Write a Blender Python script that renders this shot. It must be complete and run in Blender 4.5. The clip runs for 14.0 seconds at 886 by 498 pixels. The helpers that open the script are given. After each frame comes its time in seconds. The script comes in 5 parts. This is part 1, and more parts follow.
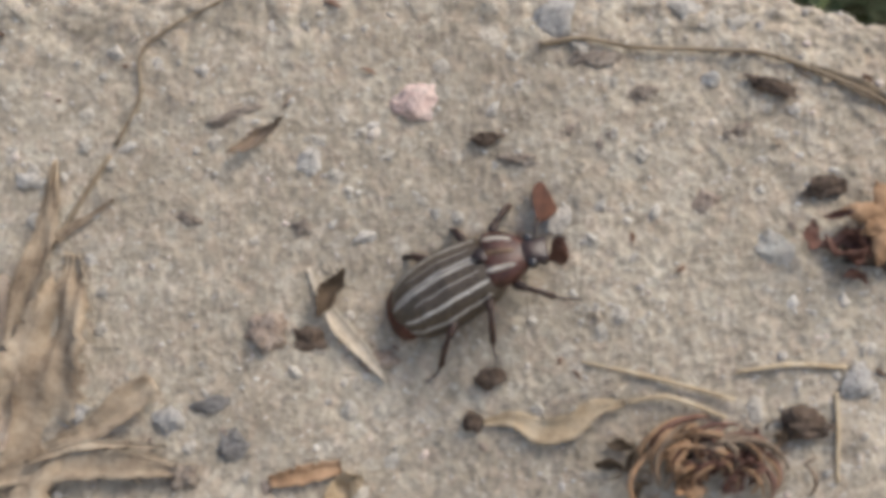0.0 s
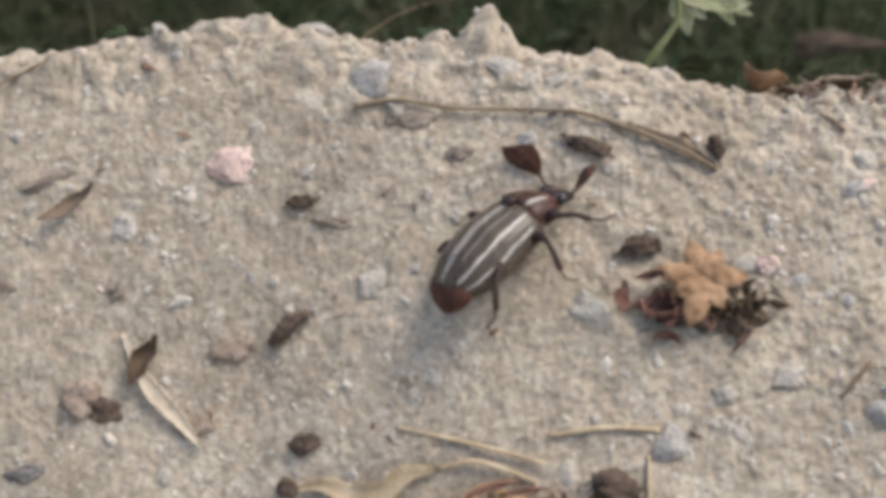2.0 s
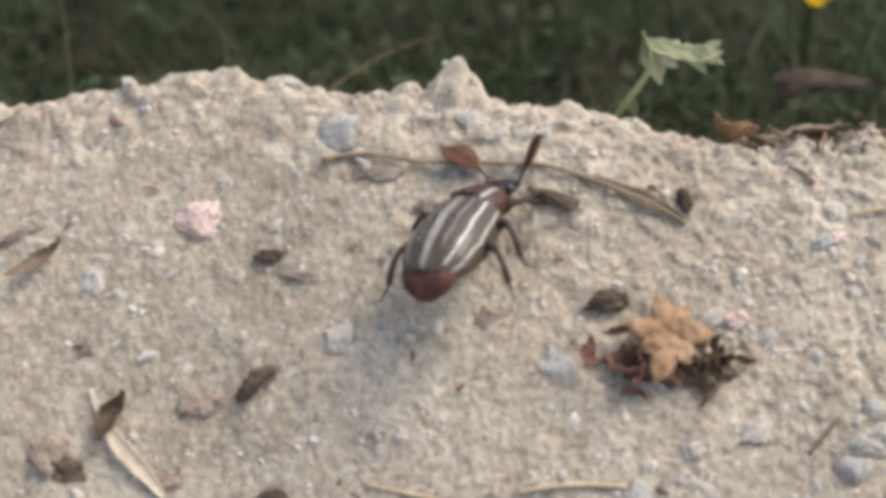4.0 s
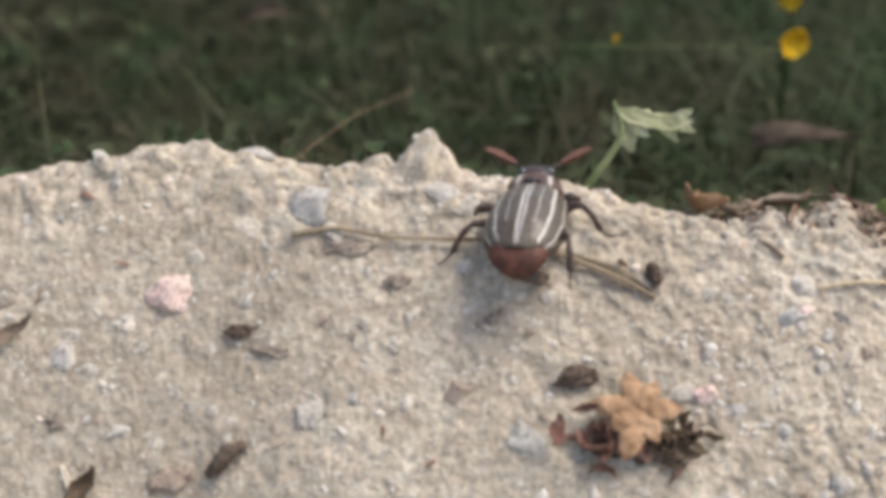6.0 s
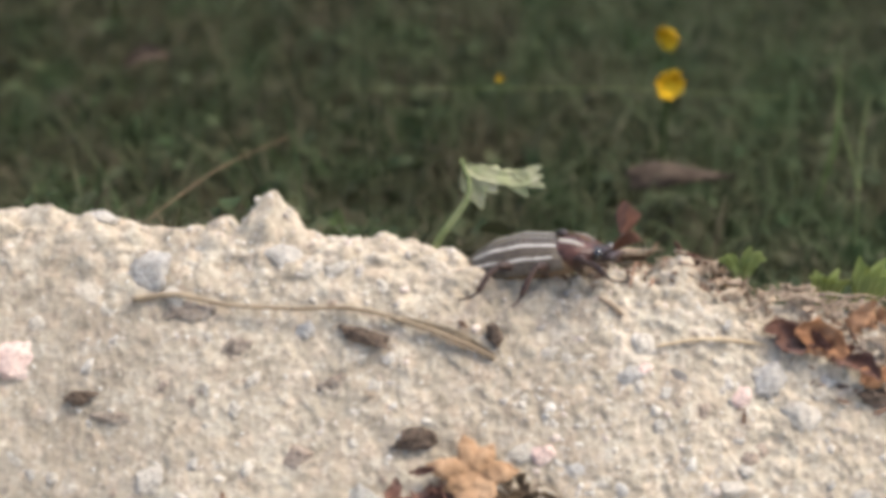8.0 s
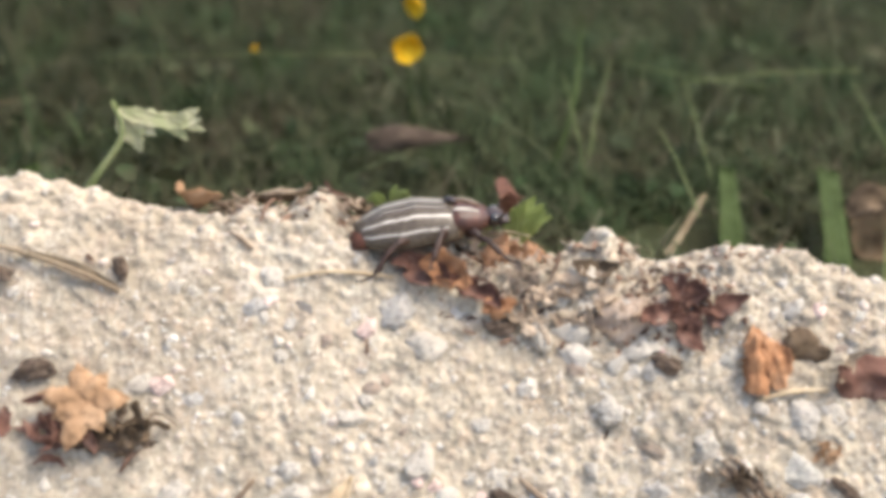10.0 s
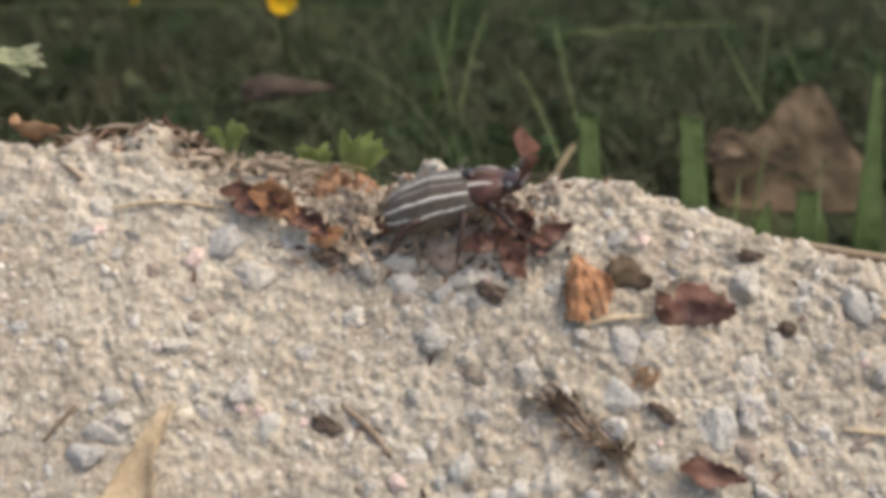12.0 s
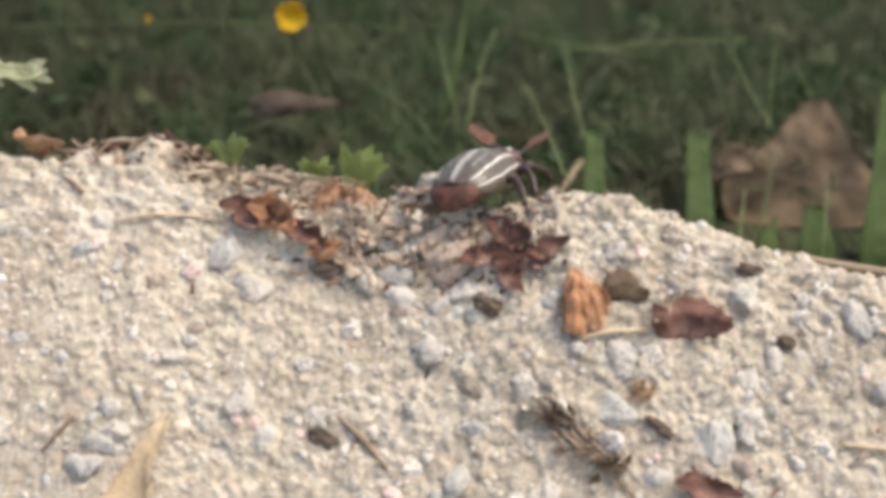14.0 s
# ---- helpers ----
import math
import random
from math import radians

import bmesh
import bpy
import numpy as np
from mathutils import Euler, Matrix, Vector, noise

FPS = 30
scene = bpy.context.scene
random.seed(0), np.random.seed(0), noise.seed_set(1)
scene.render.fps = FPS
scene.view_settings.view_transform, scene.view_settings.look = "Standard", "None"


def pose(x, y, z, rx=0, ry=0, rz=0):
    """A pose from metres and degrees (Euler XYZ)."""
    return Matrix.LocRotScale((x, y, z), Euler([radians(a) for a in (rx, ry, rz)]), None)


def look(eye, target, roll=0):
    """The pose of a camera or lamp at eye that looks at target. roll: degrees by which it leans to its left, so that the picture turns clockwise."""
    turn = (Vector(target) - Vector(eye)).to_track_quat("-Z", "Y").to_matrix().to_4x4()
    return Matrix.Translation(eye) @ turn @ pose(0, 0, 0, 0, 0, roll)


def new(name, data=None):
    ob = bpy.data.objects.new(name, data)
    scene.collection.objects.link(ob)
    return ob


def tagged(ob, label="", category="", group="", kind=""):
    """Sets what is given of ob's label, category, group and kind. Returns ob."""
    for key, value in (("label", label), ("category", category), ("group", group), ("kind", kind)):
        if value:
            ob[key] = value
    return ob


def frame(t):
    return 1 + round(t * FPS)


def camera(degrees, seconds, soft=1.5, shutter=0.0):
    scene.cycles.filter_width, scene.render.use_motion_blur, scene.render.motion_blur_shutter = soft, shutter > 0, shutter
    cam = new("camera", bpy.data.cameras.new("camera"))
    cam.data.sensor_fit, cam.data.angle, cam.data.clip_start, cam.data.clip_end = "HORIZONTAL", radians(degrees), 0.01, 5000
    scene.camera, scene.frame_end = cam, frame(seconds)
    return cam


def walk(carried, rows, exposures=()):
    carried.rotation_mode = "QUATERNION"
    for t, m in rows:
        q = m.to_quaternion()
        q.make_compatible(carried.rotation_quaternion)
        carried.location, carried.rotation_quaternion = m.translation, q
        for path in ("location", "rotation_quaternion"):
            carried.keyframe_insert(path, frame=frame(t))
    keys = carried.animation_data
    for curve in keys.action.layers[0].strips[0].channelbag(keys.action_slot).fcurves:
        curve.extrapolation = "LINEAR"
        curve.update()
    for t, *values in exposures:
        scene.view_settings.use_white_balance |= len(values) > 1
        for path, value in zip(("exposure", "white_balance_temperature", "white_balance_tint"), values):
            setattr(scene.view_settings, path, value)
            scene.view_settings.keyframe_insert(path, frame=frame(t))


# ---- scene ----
cam = camera(41.2, 14.0, soft=5.0)
cam.data.dof.use_dof = True
cam.data.dof.focus_distance = 0.205
cam.data.dof.aperture_fstop = 10.0
CAMERA_ROWS = [
    (0, -0.00202, -0.00027, 0.12977, 55.646, -0.563, -1.124),
    (0.5, 0.00893, 0.00012, 0.13030, 56.024, -0.304, -1.068),
    (1, 0.01916, 0.00018, 0.13008, 56.742, -0.086, -1.014),
    (1.5, 0.02597, 0.00170, 0.13178, 56.947, 0.048, -1.025),
    (2, 0.02938, 0.00456, 0.13601, 56.326, 0.128, -1.378),
    (2.5, 0.03429, 0.00641, 0.13790, 56.341, 0.244, -1.226),
    (3, 0.03638, 0.00721, 0.13875, 56.708, 0.532, -1.000),
    (5.5, 0.03711, 0.01324, 0.15020, 56.628, 0.503, -1.055),
    (6, 0.04079, 0.01529, 0.15291, 56.701, 0.382, -1.301),
    (6.5, 0.04530, 0.01709, 0.15606, 56.702, 0.372, -1.467),
    (7, 0.04765, 0.01684, 0.15687, 57.250, 0.242, -2.147),
    (7.5, 0.04999, 0.01804, 0.15906, 57.266, -0.379, -3.319),
    (8, 0.06289, 0.01958, 0.16222, 56.647, 0.171, -2.879),
    (8.5, 0.07899, 0.01732, 0.16116, 57.100, 0.077, -3.118),
    (9, 0.09637, 0.01448, 0.15850, 57.471, 0.508, -2.961),
    (11.5, 0.14954, -0.00460, 0.13856, 58.793, 0.284, -3.652),
    (12, 0.15158, -0.00362, 0.14016, 57.927, 0.050, -3.938),
    (12.5, 0.15252, -0.00513, 0.13743, 58.718, -0.135, -4.221),
    (13, 0.15394, -0.00485, 0.13839, 58.609, 0.033, -3.903),
    (13.5, 0.15755, -0.00451, 0.13926, 58.566, 0.562, -2.926),
    (14, 0.15737, -0.00499, 0.13922, 58.933, 0.743, -2.583),
]
walk(cam, [(t, pose(x, y, z, rx, ry, rz)) for t, x, y, z, rx, ry, rz in CAMERA_ROWS],
     [(0.0, 0.62, 6560, 10), (1.5, 0.69, 6560, 10), (3.0, 0.81, 6540, 10), (5.5, 0.99, 6560, 10), (6.5, 0.97, 6600, 10), (7.0, 1.28, 6640, 10), (7.5, 1.32, 6660, 10), (8.0, 1.24, 6700, 10), (8.5, 1.23, 6740, 10), (9.0, 1.47, 6800, 10),
      (11.5, 1.27, 6850, 10), (12.0, 0.91, 6850, 10), (12.5, 1.02, 6800, 10), (13.0, 1.16, 6780, 10), (14.0, 1.27, 6800, 10)])

# ---- light: hazy sun over the ridge, wide and soft, and open sky ----
SUN_HEIGHT, SUN_TURN = 62.0, 84.0          # degrees above the horizon; degrees from +y towards +x
world = bpy.data.worlds.new("sky")
scene.world = world
world.use_nodes = True
sky = world.node_tree.nodes.new("ShaderNodeTexSky")
sky.sky_type = "NISHITA"
sky.sun_disc = False
sky.sun_elevation = radians(SUN_HEIGHT)
sky.sun_rotation = radians(SUN_TURN)
sky.air_density, sky.dust_density, sky.ozone_density = 1.0, 3.3, 1.0
back = world.node_tree.nodes["Background"]
back.inputs["Strength"].default_value = 0.15
world.node_tree.links.new(sky.outputs["Color"], back.inputs["Color"])
sun_data = bpy.data.lights.new("sun", "SUN")
sun_data.energy, sun_data.angle, sun_data.color = 1.4, radians(26), (1.0, 0.955, 0.87)
sun = new("sun", sun_data)
sun.matrix_world = look((0.3 * math.sin(radians(SUN_TURN)), 0.3 * math.cos(radians(SUN_TURN)), 0.3 * math.tan(radians(SUN_HEIGHT))), (0, 0, 0))


# ---- materials ----
class Net:
    """A small builder for node materials."""

    def __init__(self, name):
        self.mat = bpy.data.materials.new(name)
        self.mat.use_nodes = True
        self.tree = self.mat.node_tree
        self.bsdf = self.tree.nodes["Principled BSDF"]
        self.coord = self.add("ShaderNodeTexCoord")

    def add(self, kind, **values):
        node = self.tree.nodes.new(kind)
        for key, value in values.items():
            node.inputs[key].default_value = value
        return node

    def link(self, a, b):
        self.tree.links.new(a, b)

    def noise(self, scale, detail=3.0, rough=0.6, space="Object"):
        node = self.add("ShaderNodeTexNoise", Scale=scale, Detail=detail, Roughness=rough)
        self.link(self.coord.outputs[space], node.inputs["Vector"])
        return node.outputs["Fac"]

    def cells(self, scale, feature="F1", out="Color"):
        node = self.add("ShaderNodeTexVoronoi", Scale=scale)
        node.feature = feature
        self.link(self.coord.outputs["Object"], node.inputs["Vector"])
        return node.outputs[out]

    def ramp(self, fac, *stops):
        node = self.tree.nodes.new("ShaderNodeValToRGB")
        band = node.color_ramp
        while len(band.elements) < len(stops):
            band.elements.new(0.5)
        for element, (at, colour) in zip(band.elements, stops):
            element.position = at
            element.color = (*colour, 1) if len(colour) == 3 else (colour[0],) * 3 + (1,)
        self.link(fac, node.inputs["Fac"])
        return node.outputs["Color"]

    def mix(self, fac, a, b, blend="MIX"):
        node = self.tree.nodes.new("ShaderNodeMix")
        node.data_type, node.blend_type = "RGBA", blend
        for slot, value in ((0, fac), (6, a), (7, b)):
            if hasattr(value, "is_output"):
                self.link(value, node.inputs[slot])
            elif slot == 0:
                node.inputs[slot].default_value = value
            else:
                node.inputs[slot].default_value = (*value, 1)
        return node.outputs[2]

    def math(self, kind, a, b=0.0, clamp=False):
        node = self.tree.nodes.new("ShaderNodeMath")
        node.operation, node.use_clamp = kind, clamp
        for slot, value in ((0, a), (1, b)):
            if hasattr(value, "is_output"):
                self.link(value, node.inputs[slot])
            else:
                node.inputs[slot].default_value = value
        return node.outputs[0]

    def attribute(self, name):
        node = self.tree.nodes.new("ShaderNodeAttribute")
        node.attribute_name = name
        return node.outputs["Fac"]

    def island(self):
        return self.tree.nodes.new("ShaderNodeNewGeometry").outputs["Random Per Island"]

    def each(self):
        return self.tree.nodes.new("ShaderNodeObjectInfo").outputs["Random"]

    def bump(self, height, depth, strength=1.0, under=None):
        node = self.add("ShaderNodeBump", Strength=strength, Distance=depth)
        self.link(height, node.inputs["Height"])
        if under is not None:
            self.link(under, node.inputs["Normal"])
        return node.outputs["Normal"]

    def done(self, colour, rough=0.8, normal=None, **values):
        if hasattr(colour, "is_output"):
            self.link(colour, self.bsdf.inputs["Base Color"])
        else:
            self.bsdf.inputs["Base Color"].default_value = (*colour, 1)
        if hasattr(rough, "is_output"):
            self.link(rough, self.bsdf.inputs["Roughness"])
        else:
            self.bsdf.inputs["Roughness"].default_value = rough
        if normal is not None:
            self.link(normal, self.bsdf.inputs["Normal"])
        for key, value in values.items():
            self.bsdf.inputs[key.replace("_", " ")].default_value = value
        return self.mat


def sand_material():
    n = Net("sand")
    broad = n.noise(45, 6, 0.68)
    base = n.ramp(broad, (0.28, (0.355, 0.32, 0.265)), (0.5, (0.467, 0.43, 0.365)), (0.72, (0.577, 0.54, 0.465)))
    base = n.mix(n.ramp(n.noise(170, 4, 0.65), (0.44, (0.0,)), (0.66, (0.65,))), base, (0.30, 0.265, 0.22))
    base = n.mix(n.ramp(n.noise(75, 4, 0.65), (0.50, (0.0,)), (0.68, (0.45,))), base, (0.415, 0.36, 0.29))
    grains = n.cells(1100)
    speck = n.ramp(n.math("MULTIPLY", grains, 1.0), (0.0, (0.45, 0.41, 0.37)), (0.22, (0.68, 0.64, 0.57)), (0.5, (0.82, 0.77, 0.67)), (0.75, (0.96, 0.89, 0.79)), (1.0, (1.12, 1.08, 1.02)))
    colour = n.mix(0.75, base, speck, "MULTIPLY")
    bits = n.ramp(n.cells(520), (0.0, (0.48, 0.45, 0.42)), (0.25, (0.78, 0.74, 0.69)), (0.45, (0.97, 0.93, 0.88)), (0.6, (1.0, 0.88, 0.81)), (0.75, (0.88, 0.88, 0.88)), (1.0, (1.18, 1.16, 1.12)))
    colour = n.mix(0.6, colour, bits, "MULTIPLY")
    colour = n.mix(n.ramp(n.noise(420, 3), (0.55, (0.0,)), (0.72, (0.5,))), colour, (0.24, 0.205, 0.17))
    colour = n.mix(n.ramp(n.noise(150, 3), (0.60, (0.0,)), (0.8, (0.5,))), colour, (0.66, 0.60, 0.51))
    soil = n.ramp(n.noise(300, 3), (0.3, (0.045, 0.038, 0.022)), (0.7, (0.085, 0.072, 0.045)))
    soil = n.mix(n.ramp(n.noise(9, 5), (0.40, (0.2,)), (0.55, (0.9,))), soil, (0.034, 0.044, 0.018))
    colour = n.mix(n.attribute("soil"), colour, soil)
    relief = n.bump(n.cells(1300, out="Distance"), 0.0004, 0.35)
    relief = n.bump(n.noise(600, 5, 0.65), 0.0010, 0.55, relief)
    return n.done(colour, 0.95, relief, Specular_IOR_Level=0.15)


def grain_material():
    n = Net("grains")
    pick = n.island()
    colour = n.ramp(pick, (0.0, (0.17, 0.15, 0.14)), (0.07, (0.30, 0.27, 0.24)), (0.18, (0.43, 0.385, 0.32)), (0.55, (0.51, 0.46, 0.385)),
                    (0.70, (0.56, 0.43, 0.36)), (0.80, (0.34, 0.33, 0.31)), (0.90, (0.50, 0.45, 0.38)), (1.0, (0.60, 0.57, 0.51)))
    colour = n.mix(n.ramp(n.noise(700, 4), (0.32, (0.1,)), (0.62, (0.6,))), colour, (0.44, 0.395, 0.33))
    return n.done(colour, 0.85, n.bump(n.noise(1500, 3), 0.0004, 0.7), Specular_IOR_Level=0.08)


def stone_material(name, low, high, rough=0.75, dusty=0.85):
    n = Net(name)
    colour = n.ramp(n.noise(260, 5, 0.7), (0.3, low), (0.68, high))
    colour = n.mix(n.ramp(n.cells(1400), (0.15, (0.7,)), (0.35, (0.0,))), colour, tuple(c * 0.45 for c in low))
    dust = n.ramp(n.noise(260, 6, 0.75), (0.36, (0.35 * dusty,)), (0.56, (dusty,)))
    colour = n.mix(dust, colour, n.ramp(n.cells(1100), (0.0, (0.26, 0.23, 0.20)), (0.3, (0.44, 0.395, 0.33)), (1.0, (0.54, 0.49, 0.42))))
    relief = n.bump(n.noise(650, 5, 0.7), 0.0012, 1.0)
    return n.done(colour, rough, relief, Specular_IOR_Level=0.08)


def leaf_material(name, dark, mid, light, rough=0.7, see=0.15):
    n = Net(name)
    colour = n.ramp(n.noise(170, 6, 0.68), (0.30, dark), (0.5, mid), (0.72, light))
    colour = n.mix(n.ramp(n.noise(700, 3), (0.58, (0.0,)), (0.8, (0.5,))), colour, tuple(c * 0.5 for c in dark))
    veins = n.bump(n.noise(420, 4), 0.0007, 0.8)
    mat = n.done(colour, rough, veins, Specular_IOR_Level=0.1)
    if see:
        soft = n.add("ShaderNodeBsdfTranslucent")
        n.link(colour, soft.inputs["Color"])
        both = n.add("ShaderNodeMixShader", Fac=see)
        n.link(n.bsdf.outputs[0], both.inputs[1])
        n.link(soft.outputs[0], both.inputs[2])
        n.link(both.outputs[0], n.tree.nodes["Material Output"].inputs["Surface"])
    return mat


def grass_material(name, *stops):
    n = Net(name)
    colour = n.ramp(n.island(), *stops)
    colour = n.mix(n.ramp(n.noise(60, 4), (0.4, (0.0,)), (0.66, (0.75,))), colour, (0.082, 0.068, 0.038))
    colour = n.mix(n.ramp(n.noise(38, 4), (0.47, (0.0,)), (0.66, (0.65,))), colour, (0.036, 0.072, 0.024))
    mat = n.done(colour, 0.7, Specular_IOR_Level=0.15)
    soft = n.add("ShaderNodeBsdfTranslucent")
    n.link(colour, soft.inputs["Color"])
    both = n.add("ShaderNodeMixShader", Fac=0.25)
    n.link(n.bsdf.outputs[0], both.inputs[1])
    n.link(soft.outputs[0], both.inputs[2])
    n.link(both.outputs[0], n.tree.nodes["Material Output"].inputs["Surface"])
    return mat


def elytron_material():
    """Brown scaled wing case; rows of white scales run along it."""
    n = Net("wing_case")
    u, s = n.attribute("across"), n.attribute("along")
    ragged = n.math("MULTIPLY", n.math("SUBTRACT", n.noise(900, 3), 0.5), 0.05)
    where = n.math("ADD", u, ragged)
    white = None
    for at, half, start, end in ((0.03, 0.020, 0.02, 0.985), (0.22, 0.011, 0.08, 0.77), (0.44, 0.026, 0.03, 0.93), (0.715, 0.024, 0.08, 0.93)):
        away = n.math("ABSOLUTE", n.math("SUBTRACT", where, at))
        band = n.math("MULTIPLY", n.math("SUBTRACT", half, away), 90.0, True)
        ends = n.math("MULTIPLY", n.math("MULTIPLY", n.math("SUBTRACT", s, start), 40.0, True), n.math("MULTIPLY", n.math("SUBTRACT", end, s), 40.0, True))
        band = n.math("MULTIPLY", band, ends)
        white = band if white is None else n.math("MAXIMUM", white, band)
    scales = n.ramp(n.noise(1500, 3), (0.3, (0.032, 0.022, 0.014)), (0.7, (0.095, 0.072, 0.047)))
    pale = n.ramp(n.noise(1800, 2), (0.25, (0.34, 0.31, 0.26)), (0.6, (0.58, 0.545, 0.48)))
    colour = n.mix(white, scales, pale)
    relief = n.bump(n.noise(2200, 3), 0.0003, 0.45)
    return n.done(colour, n.mix(white, (0.45, 0.45, 0.45), (0.6, 0.6, 0.6)), relief, Specular_IOR_Level=0.3, Coat_Weight=0.2, Coat_Roughness=0.14)


def shell_material(name, dark, light, rough=0.3, coat=0.4):
    n = Net(name)
    colour = n.ramp(n.noise(500, 4), (0.3, dark), (0.7, light))
    return n.done(colour, rough, n.bump(n.noise(1600, 3), 0.0003, 0.5), Coat_Weight=coat, Coat_Roughness=0.2, Specular_IOR_Level=0.3)


def scrap_material():
    n = Net("litter_scraps")
    colour = n.ramp(n.island(), (0.0, (0.06, 0.038, 0.026)), (0.2, (0.14, 0.08, 0.052)), (0.4, (0.22, 0.13, 0.085)), (0.55, (0.27, 0.21, 0.15)), (0.8, (0.38, 0.31, 0.225)), (1.0, (0.50, 0.43, 0.33)))
    return n.done(colour, 0.8, n.bump(n.noise(900, 3), 0.0004, 0.7), Specular_IOR_Level=0.2)


SAND = sand_material()
SCRAPS = scrap_material()
GRAINS = grain_material()
STONE = {
    "pink": stone_material("pink_stone", (0.66, 0.44, 0.37), (0.82, 0.62, 0.55), 0.85, 0.4),
    "blue": stone_material("blue_grey_stone", (0.27, 0.268, 0.262), (0.42, 0.415, 0.40), 0.85, 0.7),
    "grey": stone_material("grey_stone", (0.30, 0.285, 0.26), (0.49, 0.465, 0.42)),
    "pale": stone_material("pale_stone", (0.44, 0.39, 0.32), (0.62, 0.57, 0.48)),
    "white": stone_material("white_stone", (0.50, 0.46, 0.40), (0.68, 0.64, 0.57), 0.8, 0.6),
    "brown": stone_material("brown_stone", (0.22, 0.15, 0.11), (0.38, 0.28, 0.21), 0.8, 0.4),
    "green": stone_material("green_grey_stone", (0.38, 0.39, 0.35), (0.52, 0.52, 0.47)),
    "dark": stone_material("dark_stone", (0.08, 0.075, 0.075), (0.20, 0.19, 0.18), 0.85, 0.35),
}
CRUMB = stone_material("dark_humus", (0.040, 0.023, 0.014), (0.145, 0.088, 0.055), 0.95, 0.16)
CLAY = stone_material("sandy_clod", (0.42, 0.37, 0.29), (0.60, 0.54, 0.44), 0.95)
TAN = leaf_material("tan_dry_leaf", (0.17, 0.12, 0.08), (0.37, 0.285, 0.195), (0.53, 0.435, 0.315))
STRAW = leaf_material("straw", (0.27, 0.19, 0.115), (0.44, 0.34, 0.215), (0.56, 0.46, 0.32), see=0)
TWIG = leaf_material("brown_twig", (0.09, 0.06, 0.04), (0.22, 0.16, 0.11), (0.34, 0.26, 0.18), see=0)
STEM = leaf_material("tan_stem", (0.14, 0.10, 0.065), (0.23, 0.175, 0.115), (0.32, 0.25, 0.165), see=0)
DUSK = leaf_material("dark_brown_leaf", (0.034, 0.024, 0.016), (0.066, 0.047, 0.033), (0.10, 0.073, 0.052), see=0.05)
ORANGE = leaf_material("orange_leaf", (0.15, 0.070, 0.038), (0.39, 0.195, 0.098), (0.54, 0.32, 0.185))
PEACH = leaf_material("light_orange_leaf", (0.28, 0.14, 0.075), (0.50, 0.28, 0.155), (0.62, 0.40, 0.25), see=0.3)
YELLOW = leaf_material("yellow_leaf", (0.25, 0.18, 0.105), (0.43, 0.325, 0.205), (0.55, 0.45, 0.315))
STAR = leaf_material("light_brown_leaf", (0.20, 0.115, 0.060), (0.36, 0.22, 0.125), (0.50, 0.33, 0.20))
RED = leaf_material("dark_red_leaf", (0.060, 0.030, 0.022), (0.16, 0.082, 0.060), (0.32, 0.20, 0.15))
CHAFF = leaf_material("grey_brown_chaff", (0.17, 0.123, 0.085), (0.35, 0.265, 0.19), (0.52, 0.42, 0.315), see=0)
TANSOIL = stone_material("tan_soil", (0.24, 0.155, 0.105), (0.44, 0.31, 0.225), 0.95, 0.45)
SOIL = stone_material("brown_soil", (0.13, 0.085, 0.058), (0.27, 0.19, 0.13), 0.95, 0.5)
SPLINTER = leaf_material("pale_wood", (0.32, 0.25, 0.175), (0.50, 0.42, 0.315), (0.64, 0.56, 0.44), see=0)
OLIVE = leaf_material("olive_brown_leaf", (0.125, 0.086, 0.050), (0.168, 0.118, 0.071), (0.215, 0.158, 0.100), see=0.15)
THATCH = grass_material("thatch", (0.0, (0.042, 0.034, 0.020)), (0.5, (0.077, 0.065, 0.040)), (0.85, (0.115, 0.098, 0.061)), (1.0, (0.184, 0.160, 0.107)))
LAWN = grass_material("lawn_grass", (0.0, (0.036, 0.049, 0.021)), (0.4, (0.049, 0.066, 0.028)), (0.8, (0.064, 0.085, 0.037)), (0.93, (0.093, 0.101, 0.052)), (1.0, (0.154, 0.145, 0.089)))
BROWN = leaf_material("brown_leaf", (0.055, 0.037, 0.023), (0.125, 0.088, 0.056), (0.20, 0.145, 0.096))
PALE_GREEN = leaf_material("pale_green_leaf", (0.27, 0.32, 0.13), (0.48, 0.48, 0.29), (0.66, 0.61, 0.47), see=0.4)
STALKS = leaf_material("dull_green_stalk", (0.09, 0.12, 0.045), (0.16, 0.19, 0.08), (0.24, 0.25, 0.13), see=0.2)
GREEN = leaf_material("fresh_green_leaf", (0.20, 0.25, 0.065), (0.33, 0.38, 0.13), (0.46, 0.49, 0.23), see=0.4)
BLADE = leaf_material("green_blade", (0.032, 0.048, 0.015), (0.050, 0.074, 0.023), (0.074, 0.102, 0.038), see=0.2)
PETAL = leaf_material("yellow_petal", (0.62, 0.30, 0.01), (0.80, 0.48, 0.02), (0.86, 0.60, 0.05), see=0.2)
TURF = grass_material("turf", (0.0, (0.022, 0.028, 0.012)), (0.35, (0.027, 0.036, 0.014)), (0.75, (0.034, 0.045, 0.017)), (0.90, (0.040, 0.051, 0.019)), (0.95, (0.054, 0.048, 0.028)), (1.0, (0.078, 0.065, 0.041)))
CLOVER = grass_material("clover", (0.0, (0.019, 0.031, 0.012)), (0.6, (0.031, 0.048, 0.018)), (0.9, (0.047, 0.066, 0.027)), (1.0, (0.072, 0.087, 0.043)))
WING = elytron_material()
